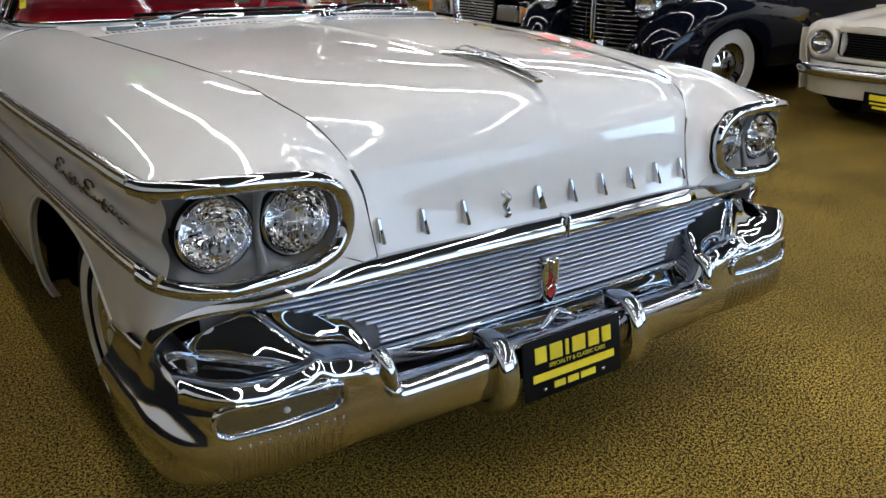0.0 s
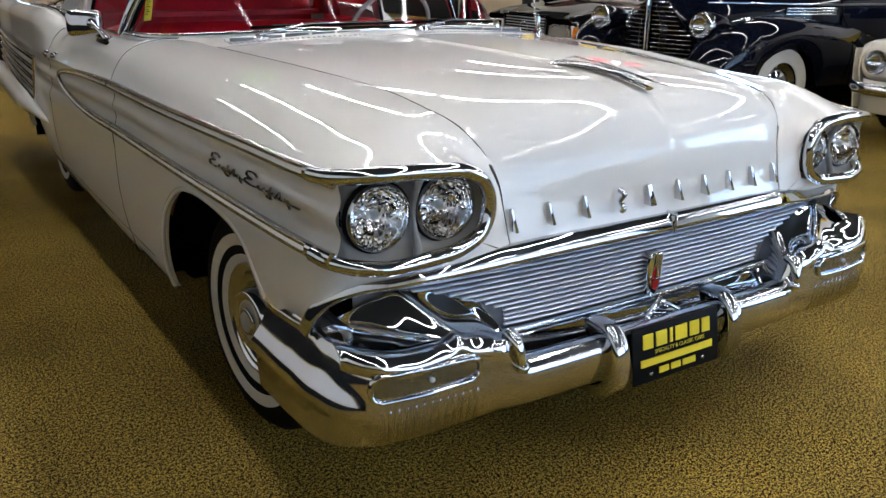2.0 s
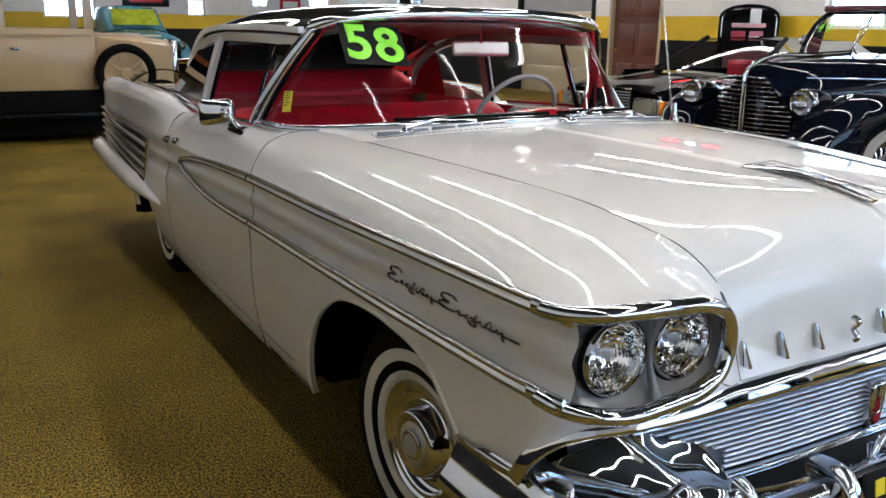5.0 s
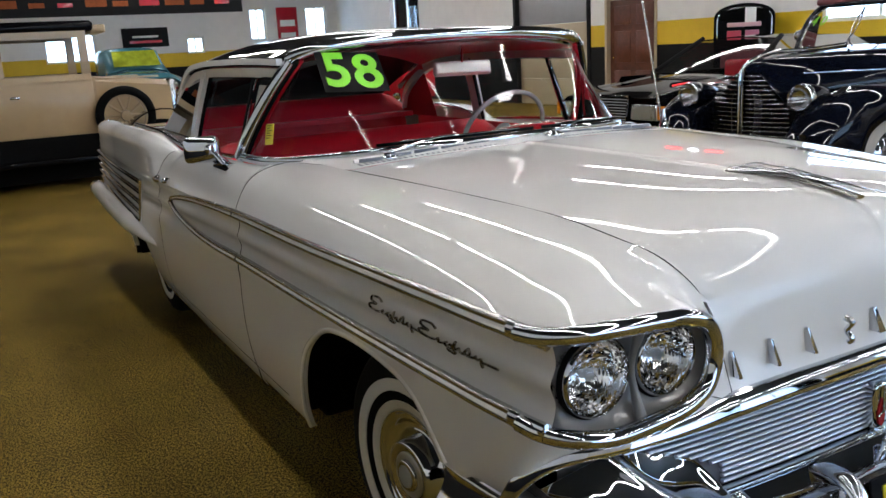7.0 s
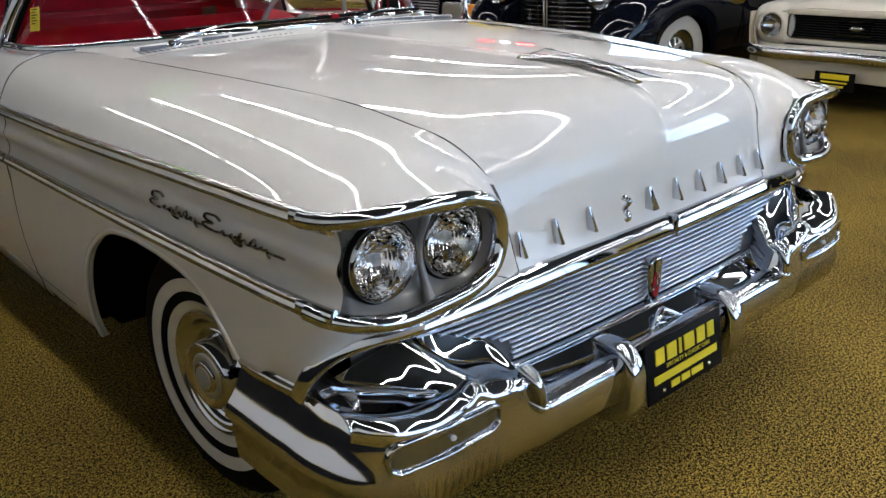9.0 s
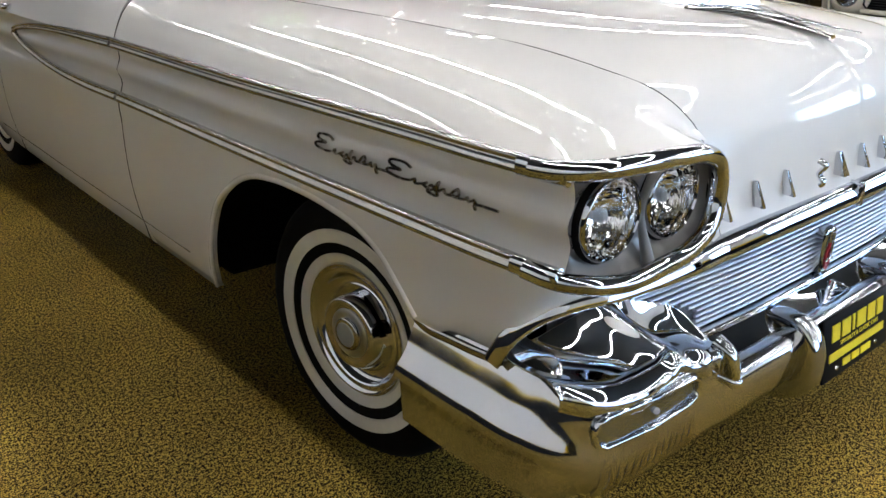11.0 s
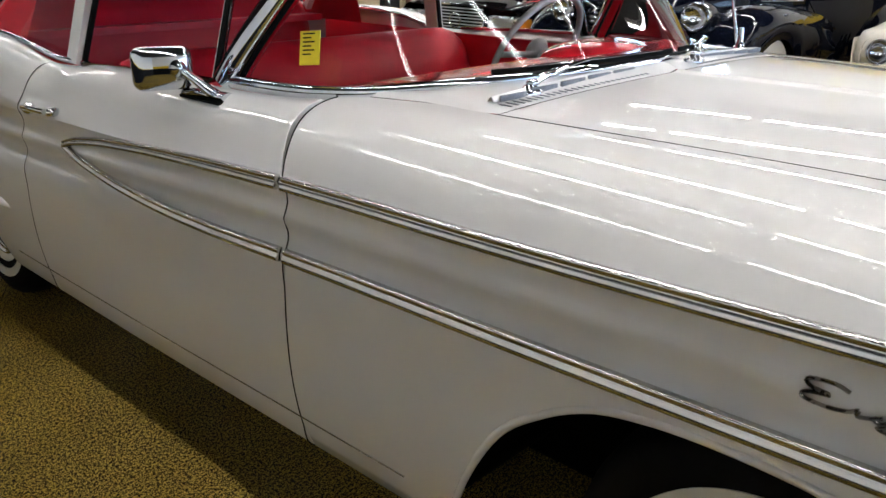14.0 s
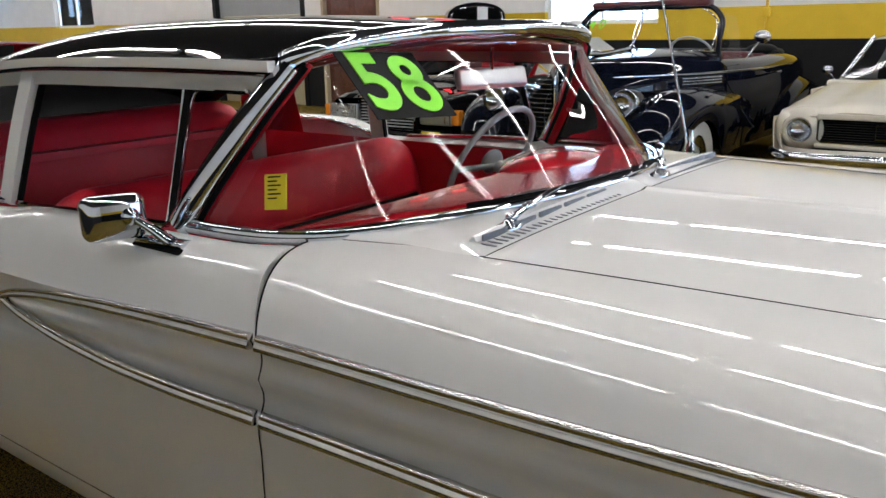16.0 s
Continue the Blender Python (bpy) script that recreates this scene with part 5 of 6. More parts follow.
for ob in car.children_recursive:
    base, top = ob.matrix_basis.translation, ob
    while top.parent != car:
        top = top.parent
    if base.length > 1e-6 and ob.parent == car:
        ob.matrix_basis = Matrix.Translation(widen(base.x, base.y, base.z)) @ ob.matrix_basis
    elif top.matrix_basis.translation.length < 1e-6:
        for v in ob.data.vertices:
            v.co += widen(*v.co)


# ---- fittings of the room ----
door = thing("door_1", "red-brown panelled wooden door with brass knob", "door", kind="structure")
part("leaf", box(X1 + 0.08, X1 + 0.13, 10.86, 12.19, 0.0, 2.09), WOOD, door, smooth=False)
for y0, y1 in ((10.98, 11.44), (11.6, 12.06)):
    for z0, z1 in ((0.2, 0.75), (0.9, 1.5), (1.62, 1.98)):
        part("panel", box(X1 + 0.065, X1 + 0.085, y0, y1, z0, z1, 0.008), WOOD, door)
part("knob", ball((X1 + 0.03, 12.05, 1.0), 0.03, 0.03, 0.03, 12), mat("brass", (0.7, 0.5, 0.2), 0.2, 1.0, vary=0.05), door)
part("door_frame", joined(box(X1 - 0.02, X1 + 0.2, 10.8, 10.86, 0, 2.15), box(X1 - 0.02, X1 + 0.2, 12.19, 12.25, 0, 2.15), box(X1 - 0.021, X1 + 0.2, 10.86, 12.19, 2.09, 2.15)), CREAM, door, smooth=False)
gate = thing("door_2", "pale sectional garage door with ribbed panels", "garage door", kind="structure")
for k in range(5):
    part("panel", box(X1 + 0.08, X1 + 0.12, 12.8, 15.35, k * 0.58 + 0.004, k * 0.58 + 0.576, 0.006), GREYPLASTIC if k == 3 else CREAM, gate)
part("door_frame", joined(box(X1 - 0.03, X1 + 0.2, 12.70, 12.80, 0, 2.9), box(X1 - 0.03, X1 + 0.2, 15.35, 15.45, 0, 2.9)), WALLBLACK, gate, smooth=False)

fascia = thing("hanging_banner", "black banner across the ceiling with red and orange bars", "banner")
part("cloth", box(-6.9, 2.8, 13.98, 14.02, 2.2, ZC), WALLBLACK, fascia, smooth=False)
rr = random.Random(4)
for k in range(22):
    x = -6.5 + k * 0.42
    part("print_bar", box(x, x + rr.uniform(0.12, 0.34), 13.965, 13.98, 2.34, 2.34 + rr.uniform(0.06, 0.15)), ORANGEPRINT if k % 3 else REDPAINT, fascia, smooth=False)
for x0, x1, z0, z1, mt, nm in ((2.65, 4.0, 1.85, 2.42, WALLBLACK, "wall_sign"), (-2.4, -1.0, 1.9, 2.6, WALLBLACK, "wall_sign")):
    sg = thing(nm, "black wall sign with red and white bars", "sign")
    part("board", box(x0, x1, Y1 - 0.05, Y1 - 0.01, z0, z1, 0.01), mt, sg)
    part("print_bar", box(x0 + 0.2, x1 - 0.2, Y1 - 0.06, Y1 - 0.05, z0 + 0.12, z0 + 0.2), REDPAINT, sg, smooth=False)
    part("print_bar", box(x0 + 0.3, x1 - 0.3, Y1 - 0.06, Y1 - 0.05, z0 + 0.28, z0 + 0.34), WALLWHITE, sg, smooth=False)
pst = thing("pillar_poster", "tall red and white poster on the wall", "poster")
part("board", box(7.5, 8.2, Y1 - 0.04, Y1 - 0.01, 1.7, 2.9, 0.005), REDPAINT, pst)
part("print_bar", box(7.6, 8.1, Y1 - 0.05, Y1 - 0.04, 2.3, 2.5), WALLWHITE, pst, smooth=False)
part("print_bar", box(7.6, 8.1, Y1 - 0.05, Y1 - 0.04, 1.9, 2.1), WALLWHITE, pst, smooth=False)
pipe = thing("wall_conduit", "thin painted conduit running down the wall", "conduit")
part("tube", sweep([(X1 - 0.02, 4.05, ZC), (X1 - 0.02, 4.05, 1.3)], oval(0.018, 0.018, 8), up=(0, 1, 0)), WALLYELLOW, pipe)
part("junction_box", box(X1 - 0.06, X1, 4.0, 4.1, 1.5, 1.62, 0.008), WALLYELLOW, pipe)

neon = thing("neon_sign", "red neon sign with a white disc on a dark board", "sign")
part("board", box(X1 - 0.06, X1 - 0.01, 8.9, 10.5, 2.42, 2.78, 0.01), WALLBLACK, neon)
NEON = mat("red_neon", (0.3, 0.02, 0.02), 0.4, emit=(1.0, 0.05, 0.06), power=7.0)
for y0, y1 in ((8.98, 9.42), (9.98, 10.42)):
    for k in range(4):
        w = (y1 - y0) / 4
        part("neon_bar", box(X1 - 0.085, X1 - 0.065, y0 + k * w, y0 + (k + 0.75) * w, 2.52, 2.68, 0.004), NEON, neon)
part("disc", moved(lathe([(0.0001, -0.085), (0.13, -0.085), (0.14, -0.07), (0.14, -0.06)], 28, "x"), pose(X1, 9.7, 2.6)), mat("lit_white_disc", (0.8, 0.8, 0.8), 0.4, emit=(0.9, 0.95, 1.0), power=4.0), neon)

juke = thing("jukebox", "black round-topped jukebox with pink and white panels", "jukebox", at=(9.2, 8.45, 0), turn=42)
prof = [(-0.45, 0.0), (0.45, 0.0), (0.45, 1.56)] + [(0.45 * math.cos(a), 1.58 + 0.23 * math.sin(a) ** 0.8) for a in np.linspace(0.06, math.pi - 0.06, 18)] + [(-0.45, 1.56)]
part("cabinet", moved(outline(prof, -0.3, 0.6), pose(0, 0, 0, 0, 0, -90)), BLACKPAINT, juke, bevel=0.03)
rim = [(-0.315, 0.40, 1.30), (-0.315, 0.40, 1.54)] + [(-0.315, 0.40 * math.cos(a), 1.56 + 0.19 * math.sin(a) ** 0.8) for a in np.linspace(0.08, math.pi - 0.08, 14)] + [(-0.315, -0.40, 1.54), (-0.315, -0.40, 1.30)]
part("arch_rim", sweep(along(rim, 50), oval(0.012, 0.010, 8), up=(1, 0, 0)), CHROME, juke, "chrome arch")
part("display", box(-0.33, -0.30, -0.36, 0.36, 1.55, 1.72, 0.01), DARK, juke)
# white strip drawn for the bright reflection at the upper right of the front
part("title_card", box(-0.338, -0.328, -0.17, -0.01, 1.50, 1.735, 0.004), WALLWHITE, juke)
part("strip", box(-0.345, -0.30, -0.25, 0.25, 1.455, 1.52, 0.012), mat("pale_pink_plastic", (0.75, 0.45, 0.48), 0.3, vary=0.05, scale=20), juke)
part("selector", box(-0.345, -0.30, -0.22, -0.02, 1.26, 1.40, 0.012), mat("pink_plastic", (0.5, 0.16, 0.24), 0.3, vary=0.05, scale=20), juke)
part("selector", box(-0.345, -0.30, 0.04, 0.25, 1.26, 1.40, 0.012), mat("red_plastic", (0.42, 0.03, 0.06), 0.3, vary=0.05, scale=20), juke)
part("grille_cloth", box(-0.335, -0.30, -0.34, 0.34, 0.25, 1.10, 0.02), mat("maroon_cloth", (0.10, 0.02, 0.025), 0.8, vary=0.2, scale=60), juke)


# ---- the other cars, each built with its nose at the origin, facing -y ----
def road_wheel(parent, x, y, r=0.36, white=0.0, cap=CHROME, name="wheel", w=0.09):
    s = 1 if x > 0 else -1
    m = pose(x, y, r, 0, 0, 180 if s > 0 else 0)
    ty = part(name, moved(lathe([(q, -a) for q, a in ((r * 0.55, -w), (r * 0.9, -w), (r, -w * 0.6), (r, w * 0.6), (r * 0.94, w * 0.95), (r * 0.8, w), (r * 0.6, w * 0.9))], 36, "x"), m), BLACK, parent, "black tyre")
    if white:
        part("white_band", moved(lathe([(q, -a) for q, a in ((r * 0.9, w * 0.99), (r * 0.9, w * 1.04), (r * white, w * 1.02), (r * white, w * 0.9))], 36, "x"), m), WHITEWALL, ty)
    part("hubcap", moved(lathe([(q, -a) for q, a in ((r * 0.58, w * 0.7), (r * 0.55, w * 0.85), (r * 0.4, w * 0.55), (r * 0.3, w * 0.9), (r * 0.15, w * 1.05), (0.0001, w * 1.1))], 28, "x"), m), cap, ty)
    return ty


def lamp_unit(parent, x, y, z, r, name="headlamp", depth=0.05):
    lp = part(name, moved(lathe([(r * 1.14, depth), (r * 1.16, -0.005), (r * 1.08, -0.022), (r, -0.012)], 28), pose(x, y, z)), CHROME, parent)
    part("reflector", moved(lathe([(r, -0.01), (r * 0.7, 0.03), (0.0001, 0.045)], 24), pose(x, y, z)), CHROME, lp)
    part("lens", moved(lathe([(r, -0.012), (r * 0.8, -0.03), (r * 0.4, -0.042), (0.0001, -0.046)], 24), pose(x, y, z)), LENS, lp).visible_shadow = False
    return lp


def dealer_plate(parent, x, y, z, k=1.0):
    p = part("front_plate", box(-0.155 * k, 0.155 * k, -0.004, 0.004, -0.07 * k, 0.07 * k, 0.002), PLATE, parent, "black plate with yellow bars of print")
    p.matrix_basis = pose(x, y, z)
    for z0, h, w in ((0.034, 0.04, 0.22), (-0.008, 0.012, 0.2), (-0.038, 0.016, 0.15)):
        part("print_bar", box(-w / 2 * k, w / 2 * k, -0.0065, -0.004, (z0 - h / 2) * k, (z0 + h / 2) * k), YELLOW, p, smooth=False)


def half_rows(rows):
    """Mirrors rows that run from the outside to the middle."""
    return [list(r) + [(-p[0], p[1], p[2]) for p in reversed(r[:-1])] for r in rows]


def old_convertible():
    c = thing("vintage_convertible", "glossy dark navy vintage convertible with chrome grille and whitewall tyres", "car")
    hood_k = spline([(0.0, 0.05, 1.13), (0.10, 0.13, 1.185), (0.3, 0.25, 1.21), (0.7, 0.44, 1.23), (1.1, 0.60, 1.25), (1.5, 0.74, 1.26)])
    rows = []
    for y in np.linspace(0, 1.5, 26):
        w, z = hood_k(y)
        rows.append(along([(w + 0.06, y, 0.55), (w + 0.05, y, 0.9), (w + 0.01, y, z - 0.14), (w * 0.84, y, z - 0.055), (w * 0.45, y, z - 0.012), (0, y, z)], 18))
    part("hood", grid(half_rows(rows)), NAVY, c, solid=0.01)
    part("hood_strip", sweep(along([(0, -0.03, 0.55), (0, -0.03, 0.9), (0, -0.01, 1.13), (0, 0.14, 1.205), (0, 0.8, 1.245), (0, 1.3, 1.27)], 30), oval(0.022, 0.012, 8), up=(1, 0, 0)), CHROME, c)
    crest = spline([(-0.14, 0.60), (-0.05, 0.76), (0.1, 0.865), (0.35, 0.935), (0.65, 0.955), (1.0, 0.93), (1.35, 0.88), (1.7, 0.80), (2.1, 0.68)])
    outer = spline([(-0.14, 0.84), (0.0, 0.92), (0.3, 0.965), (0.8, 0.975), (1.3, 0.955), (1.7, 0.92), (2.1, 0.865)])
    inner = spline([(-0.14, 0.52), (0.8, 0.54), (1.3, 0.68), (1.6, 0.80), (2.1, 0.855)])
    side_w = spline([(1.5, 0.80), (2.0, 0.855), (2.8, 0.87), (3.6, 0.83), (4.1, 0.72), (4.35, 0.55)])
    side_z = spline([(1.5, 1.16), (2.2, 1.15), (3.2, 1.15), (3.8, 1.10), (4.35, 0.95)])
    for s in (1, -1):
        rows = []
        for y in np.linspace(-0.14, 2.1, 60):
            wo, wi, zt = outer(y), inner(y), crest(y)
            hz = 0.34 + (0.36 * math.sqrt(max(0, 1 - ((y - 0.62) / 0.42) ** 2)) if y > 0.2 else 0)
            mid = wo - 0.42 * (wo - wi)
            rows.append([(s * v.x, v.y, v.z) for v in along([(wo - 0.03, y, hz), (wo, y, max(hz + 0.02, 0.5 * (hz + zt))), (wo - 0.03, y, zt - 0.085), (mid, y, zt), (wi, y, zt - 0.10), (wi - 0.02, y, 0.55)], 22)])
        part("fender", grid(rows), NAVY, c, solid=0.01)
        part("fender_front", grid([along([(s * 0.85, -0.12, z), (s * 0.74, -0.17, z), (s * 0.5, -0.06, z)], 8) for z in np.linspace(0.34, 0.60, 6)]), NAVY, c)
        part("rear_fender", grid([[(s * v.x, v.y, v.z) for v in along([(0.93, y, 0.34), (0.952, y, 0.48), (0.950, y, max(0.5, zt - 0.09)), (0.80, y, zt)], 12)] for y, zt in [(y, 0.40 + 0.50 * math.sin(math.pi * min(1, max(0, (y - 2.7) / 1.75))) ** 0.55) for y in np.linspace(2.72, 4.42, 30)]]), NAVY, c, solid=0.01)
        part("door", grid([[(s * v.x, v.y, v.z) for v in along([(side_w(y) - 0.02, y, 0.32), (side_w(y) + 0.004, y, 0.6), (side_w(y) + 0.004, y, 0.92), (side_w(y) - 0.020, y, side_z(y) - 0.04), (side_w(y) - 0.12, y, side_z(y))], 14)] for y in np.linspace(1.5, 4.35, 26)]), NAVY, c, solid=0.02)
        part("side_moulding", sweep(along([(s * 0.20, 0.22, 1.06), (s * 0.50, 0.7, 1.06), (s * 0.80, 1.5, 1.055), (s * 0.875, 2.2, 1.05), (s * 0.87, 3.2, 1.04)], 24), oval(0.007, 0.010, 6)), CHROME, c)
        part("door_gap", sweep(along([(s * 0.955, 1.5, 0.36), (s * 0.955, 1.5, 0.62), (s * 0.90, 1.5, 0.80), (s * 0.815, 1.5, 0.93), (s * 0.755, 1.5, 1.13)], 16), oval(0.005, 0.003, 6), up=(0, 1, 0)), DARK, c)
        part("hood_louvre", joined(*[sweep([(s * (hood_k(y)[0] + 0.055), y, 0.965 + k * 0.026) for y in np.linspace(0.98, 1.44, 8)], oval(0.008, 0.009, 6)) for k in range(3)]), CHROME, c)
        part("door_handle", sweep([(s * 0.90, 2.55, 0.99), (s * 0.905, 2.68, 0.99)], oval(0.012, 0.010, 8)), CHROME, c)
        part("fender_lamp", sweep(along([(s * 0.74, 0.10, 0.89), (s * 0.74, 0.22, 0.93), (s * 0.74, 0.5, 0.945)], 10), oval(0.03, 0.02, 8)), CHROME, c)
        lamp = lamp_unit(c, s * 0.575, -0.02, 0.886, 0.098)
        part("lamp_shell", moved(lathe([(0.112, 0.0), (0.115, 0.06), (0.09, 0.2), (0.04, 0.33), (0.0001, 0.36)], 24), pose(s * 0.575, -0.01, 0.886)), NAVY, lamp)
        for k in range(15):
            z = 0.50 + k * 0.040
            e = float(np.interp(z, [0.5, 0.76, 0.81, 0.85, 0.95, 1.03, 1.08], [0.41, 0.41, 0.38, 0.31, 0.27, 0.22, 0.15]))
            part("grille_bar", sweep([(s * x, -0.02 + 0.5 * x * x, z) for x in np.linspace(0.03, e, 7)], oval(0.012, 0.009, 6)), CHROME, c)
        part("grille_back", grid([[(s * x, 0.035 + 0.5 * x * x, z) for x in (0.0, 0.2, 0.42)] for z in (0.45, 0.8)]), DARK, c)
        part("grille_back", grid([[(s * x, 0.04 + 0.4 * x * x, z) for x in (0.0, 0.1, e0)] for z, e0 in ((0.8, 0.36), (1.08, 0.12))]), DARK, c)
        part("screen_glass", grid([[(s * 0.02, 1.32, 1.28), (s * 0.02, 1.55, 1.62)], [(s * 0.64, 1.50, 1.24), (s * 0.59, 1.70, 1.60)]]), THIN, c).visible_shadow = False
        part("screen_frame", sweep(along([(s * 0.70, 1.52, 1.18), (s * 0.69, 1.56, 1.32), (s * 0.65, 1.68, 1.56), (s * 0.59, 1.70, 1.625), (s * 0.3, 1.61, 1.65), (0, 1.56, 1.655)], 30), oval(0.026, 0.026, 10)), NAVY, c)
        part("screen_trim", sweep(along([(s * 0.65, 1.50, 1.25), (s * 0.615, 1.66, 1.54), (s * 0.55, 1.67, 1.60), (s * 0.02, 1.54, 1.62), (s * 0.02, 1.31, 1.285), (s * 0.6, 1.48, 1.25)], 40), oval(0.008, 0.008, 6)), CHROME, c)
        part("vent_glass", grid([[(s * 0.73, 1.60, 1.15), (s * 0.68, 1.70, 1.58)], [(s * 0.79, 1.90, 1.15), (s * 0.72, 1.90, 1.55)]]), PANE, c).visible_shadow = False
        part("side_mirror", joined(ball((s * 0.95, 1.90, 1.36), 0.075, 0.03, 0.065, 14), sweep([(s * 0.83, 1.85, 1.15), (s * 0.95, 1.90, 1.36)], oval(0.009, 0.009, 6), up=(0, 1, 0))), CHROME, c)
        for y in (0.62, 3.60):
            road_wheel(c, s * 0.82, y, 0.365, 0.58)
        # near-black box put in to darken the wheel arch like shade
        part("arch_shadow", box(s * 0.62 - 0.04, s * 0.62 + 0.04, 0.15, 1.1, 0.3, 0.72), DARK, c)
    part("grille_hood", box(-0.02, 0.02, -0.02, 0.02, 0.5, 1.12), CHROME, c)
    part("rear_deck", grid(half_rows([along([(side_w(y) - 0.02, y, 0.8), (side_w(y) - 0.06, y, z - 0.05), (0.5, y, z), (0, y, z + 0.02)], 8) for y, z in ((3.1, 1.14), (3.6, 1.12), (4.0, 1.03), (4.25, 0.85), (4.35, 0.6))])), NAVY, c, solid=0.01)
    leather = mat("maroon_leather", (0.09, 0.012, 0.016), 0.4, vary=0.1, scale=30)
    part("dash", box(-0.72, 0.72, 1.5, 1.62, 0.95, 1.24, 0.04, 3), NAVY, c)
    part("seat", box(-0.7, 0.7, 2.35, 2.55, 0.6, 1.20, 0.06, 3), leather, c)
    part("seat", box(-0.66, 0.66, 2.95, 3.1, 0.6, 1.16, 0.06, 3), leather, c)
    part("folded_top", joined(box(-0.72, 0.72, 3.1, 3.45, 1.1, 1.20, 0.05, 3), ball((0.55, 3.2, 1.19), 0.16, 0.18, 0.07, 12)), WALLBLACK, c)
    part("header", box(-0.56, 0.56, 1.60, 1.76, 1.655, 1.72, 0.02), leather, c)
    part("steering_wheel", moved(sweep([(0.2 * math.cos(a), 0.2 * math.sin(a), 0) for a in np.linspace(0, 2 * math.pi, 33)[:-1]], oval(0.012, 0.012, 6), closed=True), pose(0.34, 1.85, 1.20, -55)), GREYPLASTIC, c)
    part("bumper", sweep(along([(-0.95, 0.02, 0.44), (-0.8, -0.16, 0.44), (0, -0.24, 0.44), (0.8, -0.16, 0.44), (0.95, 0.02, 0.44)], 30), [(-0.012, -0.05), (0.012, -0.03), (0.02, 0), (0.012, 0.03), (-0.012, 0.05)]), CHROME, c)
    part("bumper_guard", joined(box(0.3, 0.36, -0.28, -0.2, 0.36, 0.6, 0.02), box(-0.36, -0.3, -0.28, -0.2, 0.36, 0.6, 0.02)), CHROME, c)
    part("underbody", box(-0.6, 0.6, 0.3, 4.2, 0.25, 0.6), DARK, c)
    dealer_plate(c, 0.0, -0.285, 0.42)
    letters("4", 0.16, GREEN, c, pose(-0.52, 1.545, 1.50, 57, 0, -16), "digit", "bright green digit")
    letters("0", 0.16, GREEN, c, pose(-0.40, 1.510, 1.50, 57, 0, -16), "digit", "bright green digit")
    return c


old_convertible().matrix_basis = pose(4.16, 4.04, 0, 0, 0, -90) @ Matrix.Diagonal((1.06, 1.06, 0.97, 1))


def pony_car(CREAMWHITE, label):
    c = thing("coupe", label, "car")
    k = spline([(0.0, 0.80, 0.745), (0.06, 0.85, 0.775), (0.3, 0.865, 0.81), (0.9, 0.87, 0.86), (1.5, 0.87, 0.905)])
    rows = []
    for y in (0.0, 0.03, 0.08, 0.16, 0.3, 0.5, 0.7, 0.9, 1.1, 1.3, 1.5):
        w, z = k(y)
        rows.append(along([(w - 0.04, y, z - 0.36 + 0.04), (w, y, z - 0.2), (w, y, z - 0.10), (w - 0.03, y, z - 0.025), (w - 0.16, y, z), (0.50, y, z + 0.008), (0.46, y, z + 0.018), (0, y, z + 0.03)], 20))
    part("hood", grid(half_rows(rows)), CREAMWHITE, c, solid=0.012)
    for s in (1, -1):
        part("side", grid([along([(s * 0.80, y, 0.22), (s * 0.865, y, 0.45), (s * 0.87, y, 0.65), (s * k(min(y, 1.5))[0] - s * 0.005, y, 0.83 + 0.04 * (y > 1))], 8) for y in np.linspace(1.05, 4.5, 12)]), CREAMWHITE, c, solid=0.01)
        part("fender", grid([along([(s * 0.82, y, 0.26 + 0.34 * math.sqrt(max(0, 1 - ((y - 0.72) / 0.36) ** 2))), (s * 0.868, y, 0.64), (s * 0.868, y, 0.73)], 8) for y in np.linspace(0.02, 1.1, 26)]), CREAMWHITE, c, solid=0.01)
        part("lamp_pod", grid([[(s * (0.66 + r * math.cos(a) * 1.0), y, 0.637 + r * math.sin(a)) for a in np.linspace(0, 2 * math.pi, 33)] for r, y in ((0.088, 0.03), (0.098, -0.02), (0.118, -0.01), (0.165, 0.05), (0.17, 0.15))]), CREAMWHITE, c)
        lamp_unit(c, s * 0.66, 0.0, 0.637, 0.083)
        part("grille_cheek", grid([along([(s * 0.52, 0.02, z), (s * 0.56, 0.03, z), (s * 0.62, 0.06, z)], 5) for z in (0.52, 0.65, 0.76)]), CREAMWHITE, c)
        for y in (0.72, 3.45):
            road_wheel(c, s * 0.76, y, 0.32)
        part("marker_lamp", ball((s * 0.62, -0.01, 0.36), 0.05, 0.02, 0.035, 12), ORANGE, c)
        part("mirror", joined(ball((s * 0.90, 1.72, 1.0), 0.05, 0.03, 0.04, 12), sweep([(s * 0.84, 1.7, 0.92), (s * 0.9, 1.72, 1.0)], oval(0.008, 0.008, 6), up=(0, 1, 0))), CHROME, c)
        part("screen_pillar", sweep([(s * 0.72, 1.50, 0.93), (s * 0.58, 1.98, 1.29)], oval(0.022, 0.022, 8)), CHROME, c)
        part("cabin_side", grid([[(s * 0.60, 3.0, 1.28), (s * 0.76, 3.0, 0.9)], [(s * 0.60, 3.5, 1.1), (s * 0.76, 3.7, 0.9)]]), CREAMWHITE, c)
    part("front_frame", joined(box(-0.54, 0.54, -0.005, 0.05, 0.725, 0.77, 0.008), box(-0.54, 0.54, -0.005, 0.05, 0.505, 0.54, 0.008)), CREAMWHITE, c)
    gr = part("grille", box(-0.52, 0.52, 0.06, 0.08, 0.53, 0.74), DARK, c)
    for i in range(10):
        part("grille_slat", box(-0.51, 0.51, 0.045, 0.06, 0.548 + i * 0.019, 0.554 + i * 0.019), WALLBLACK, gr, smooth=False)
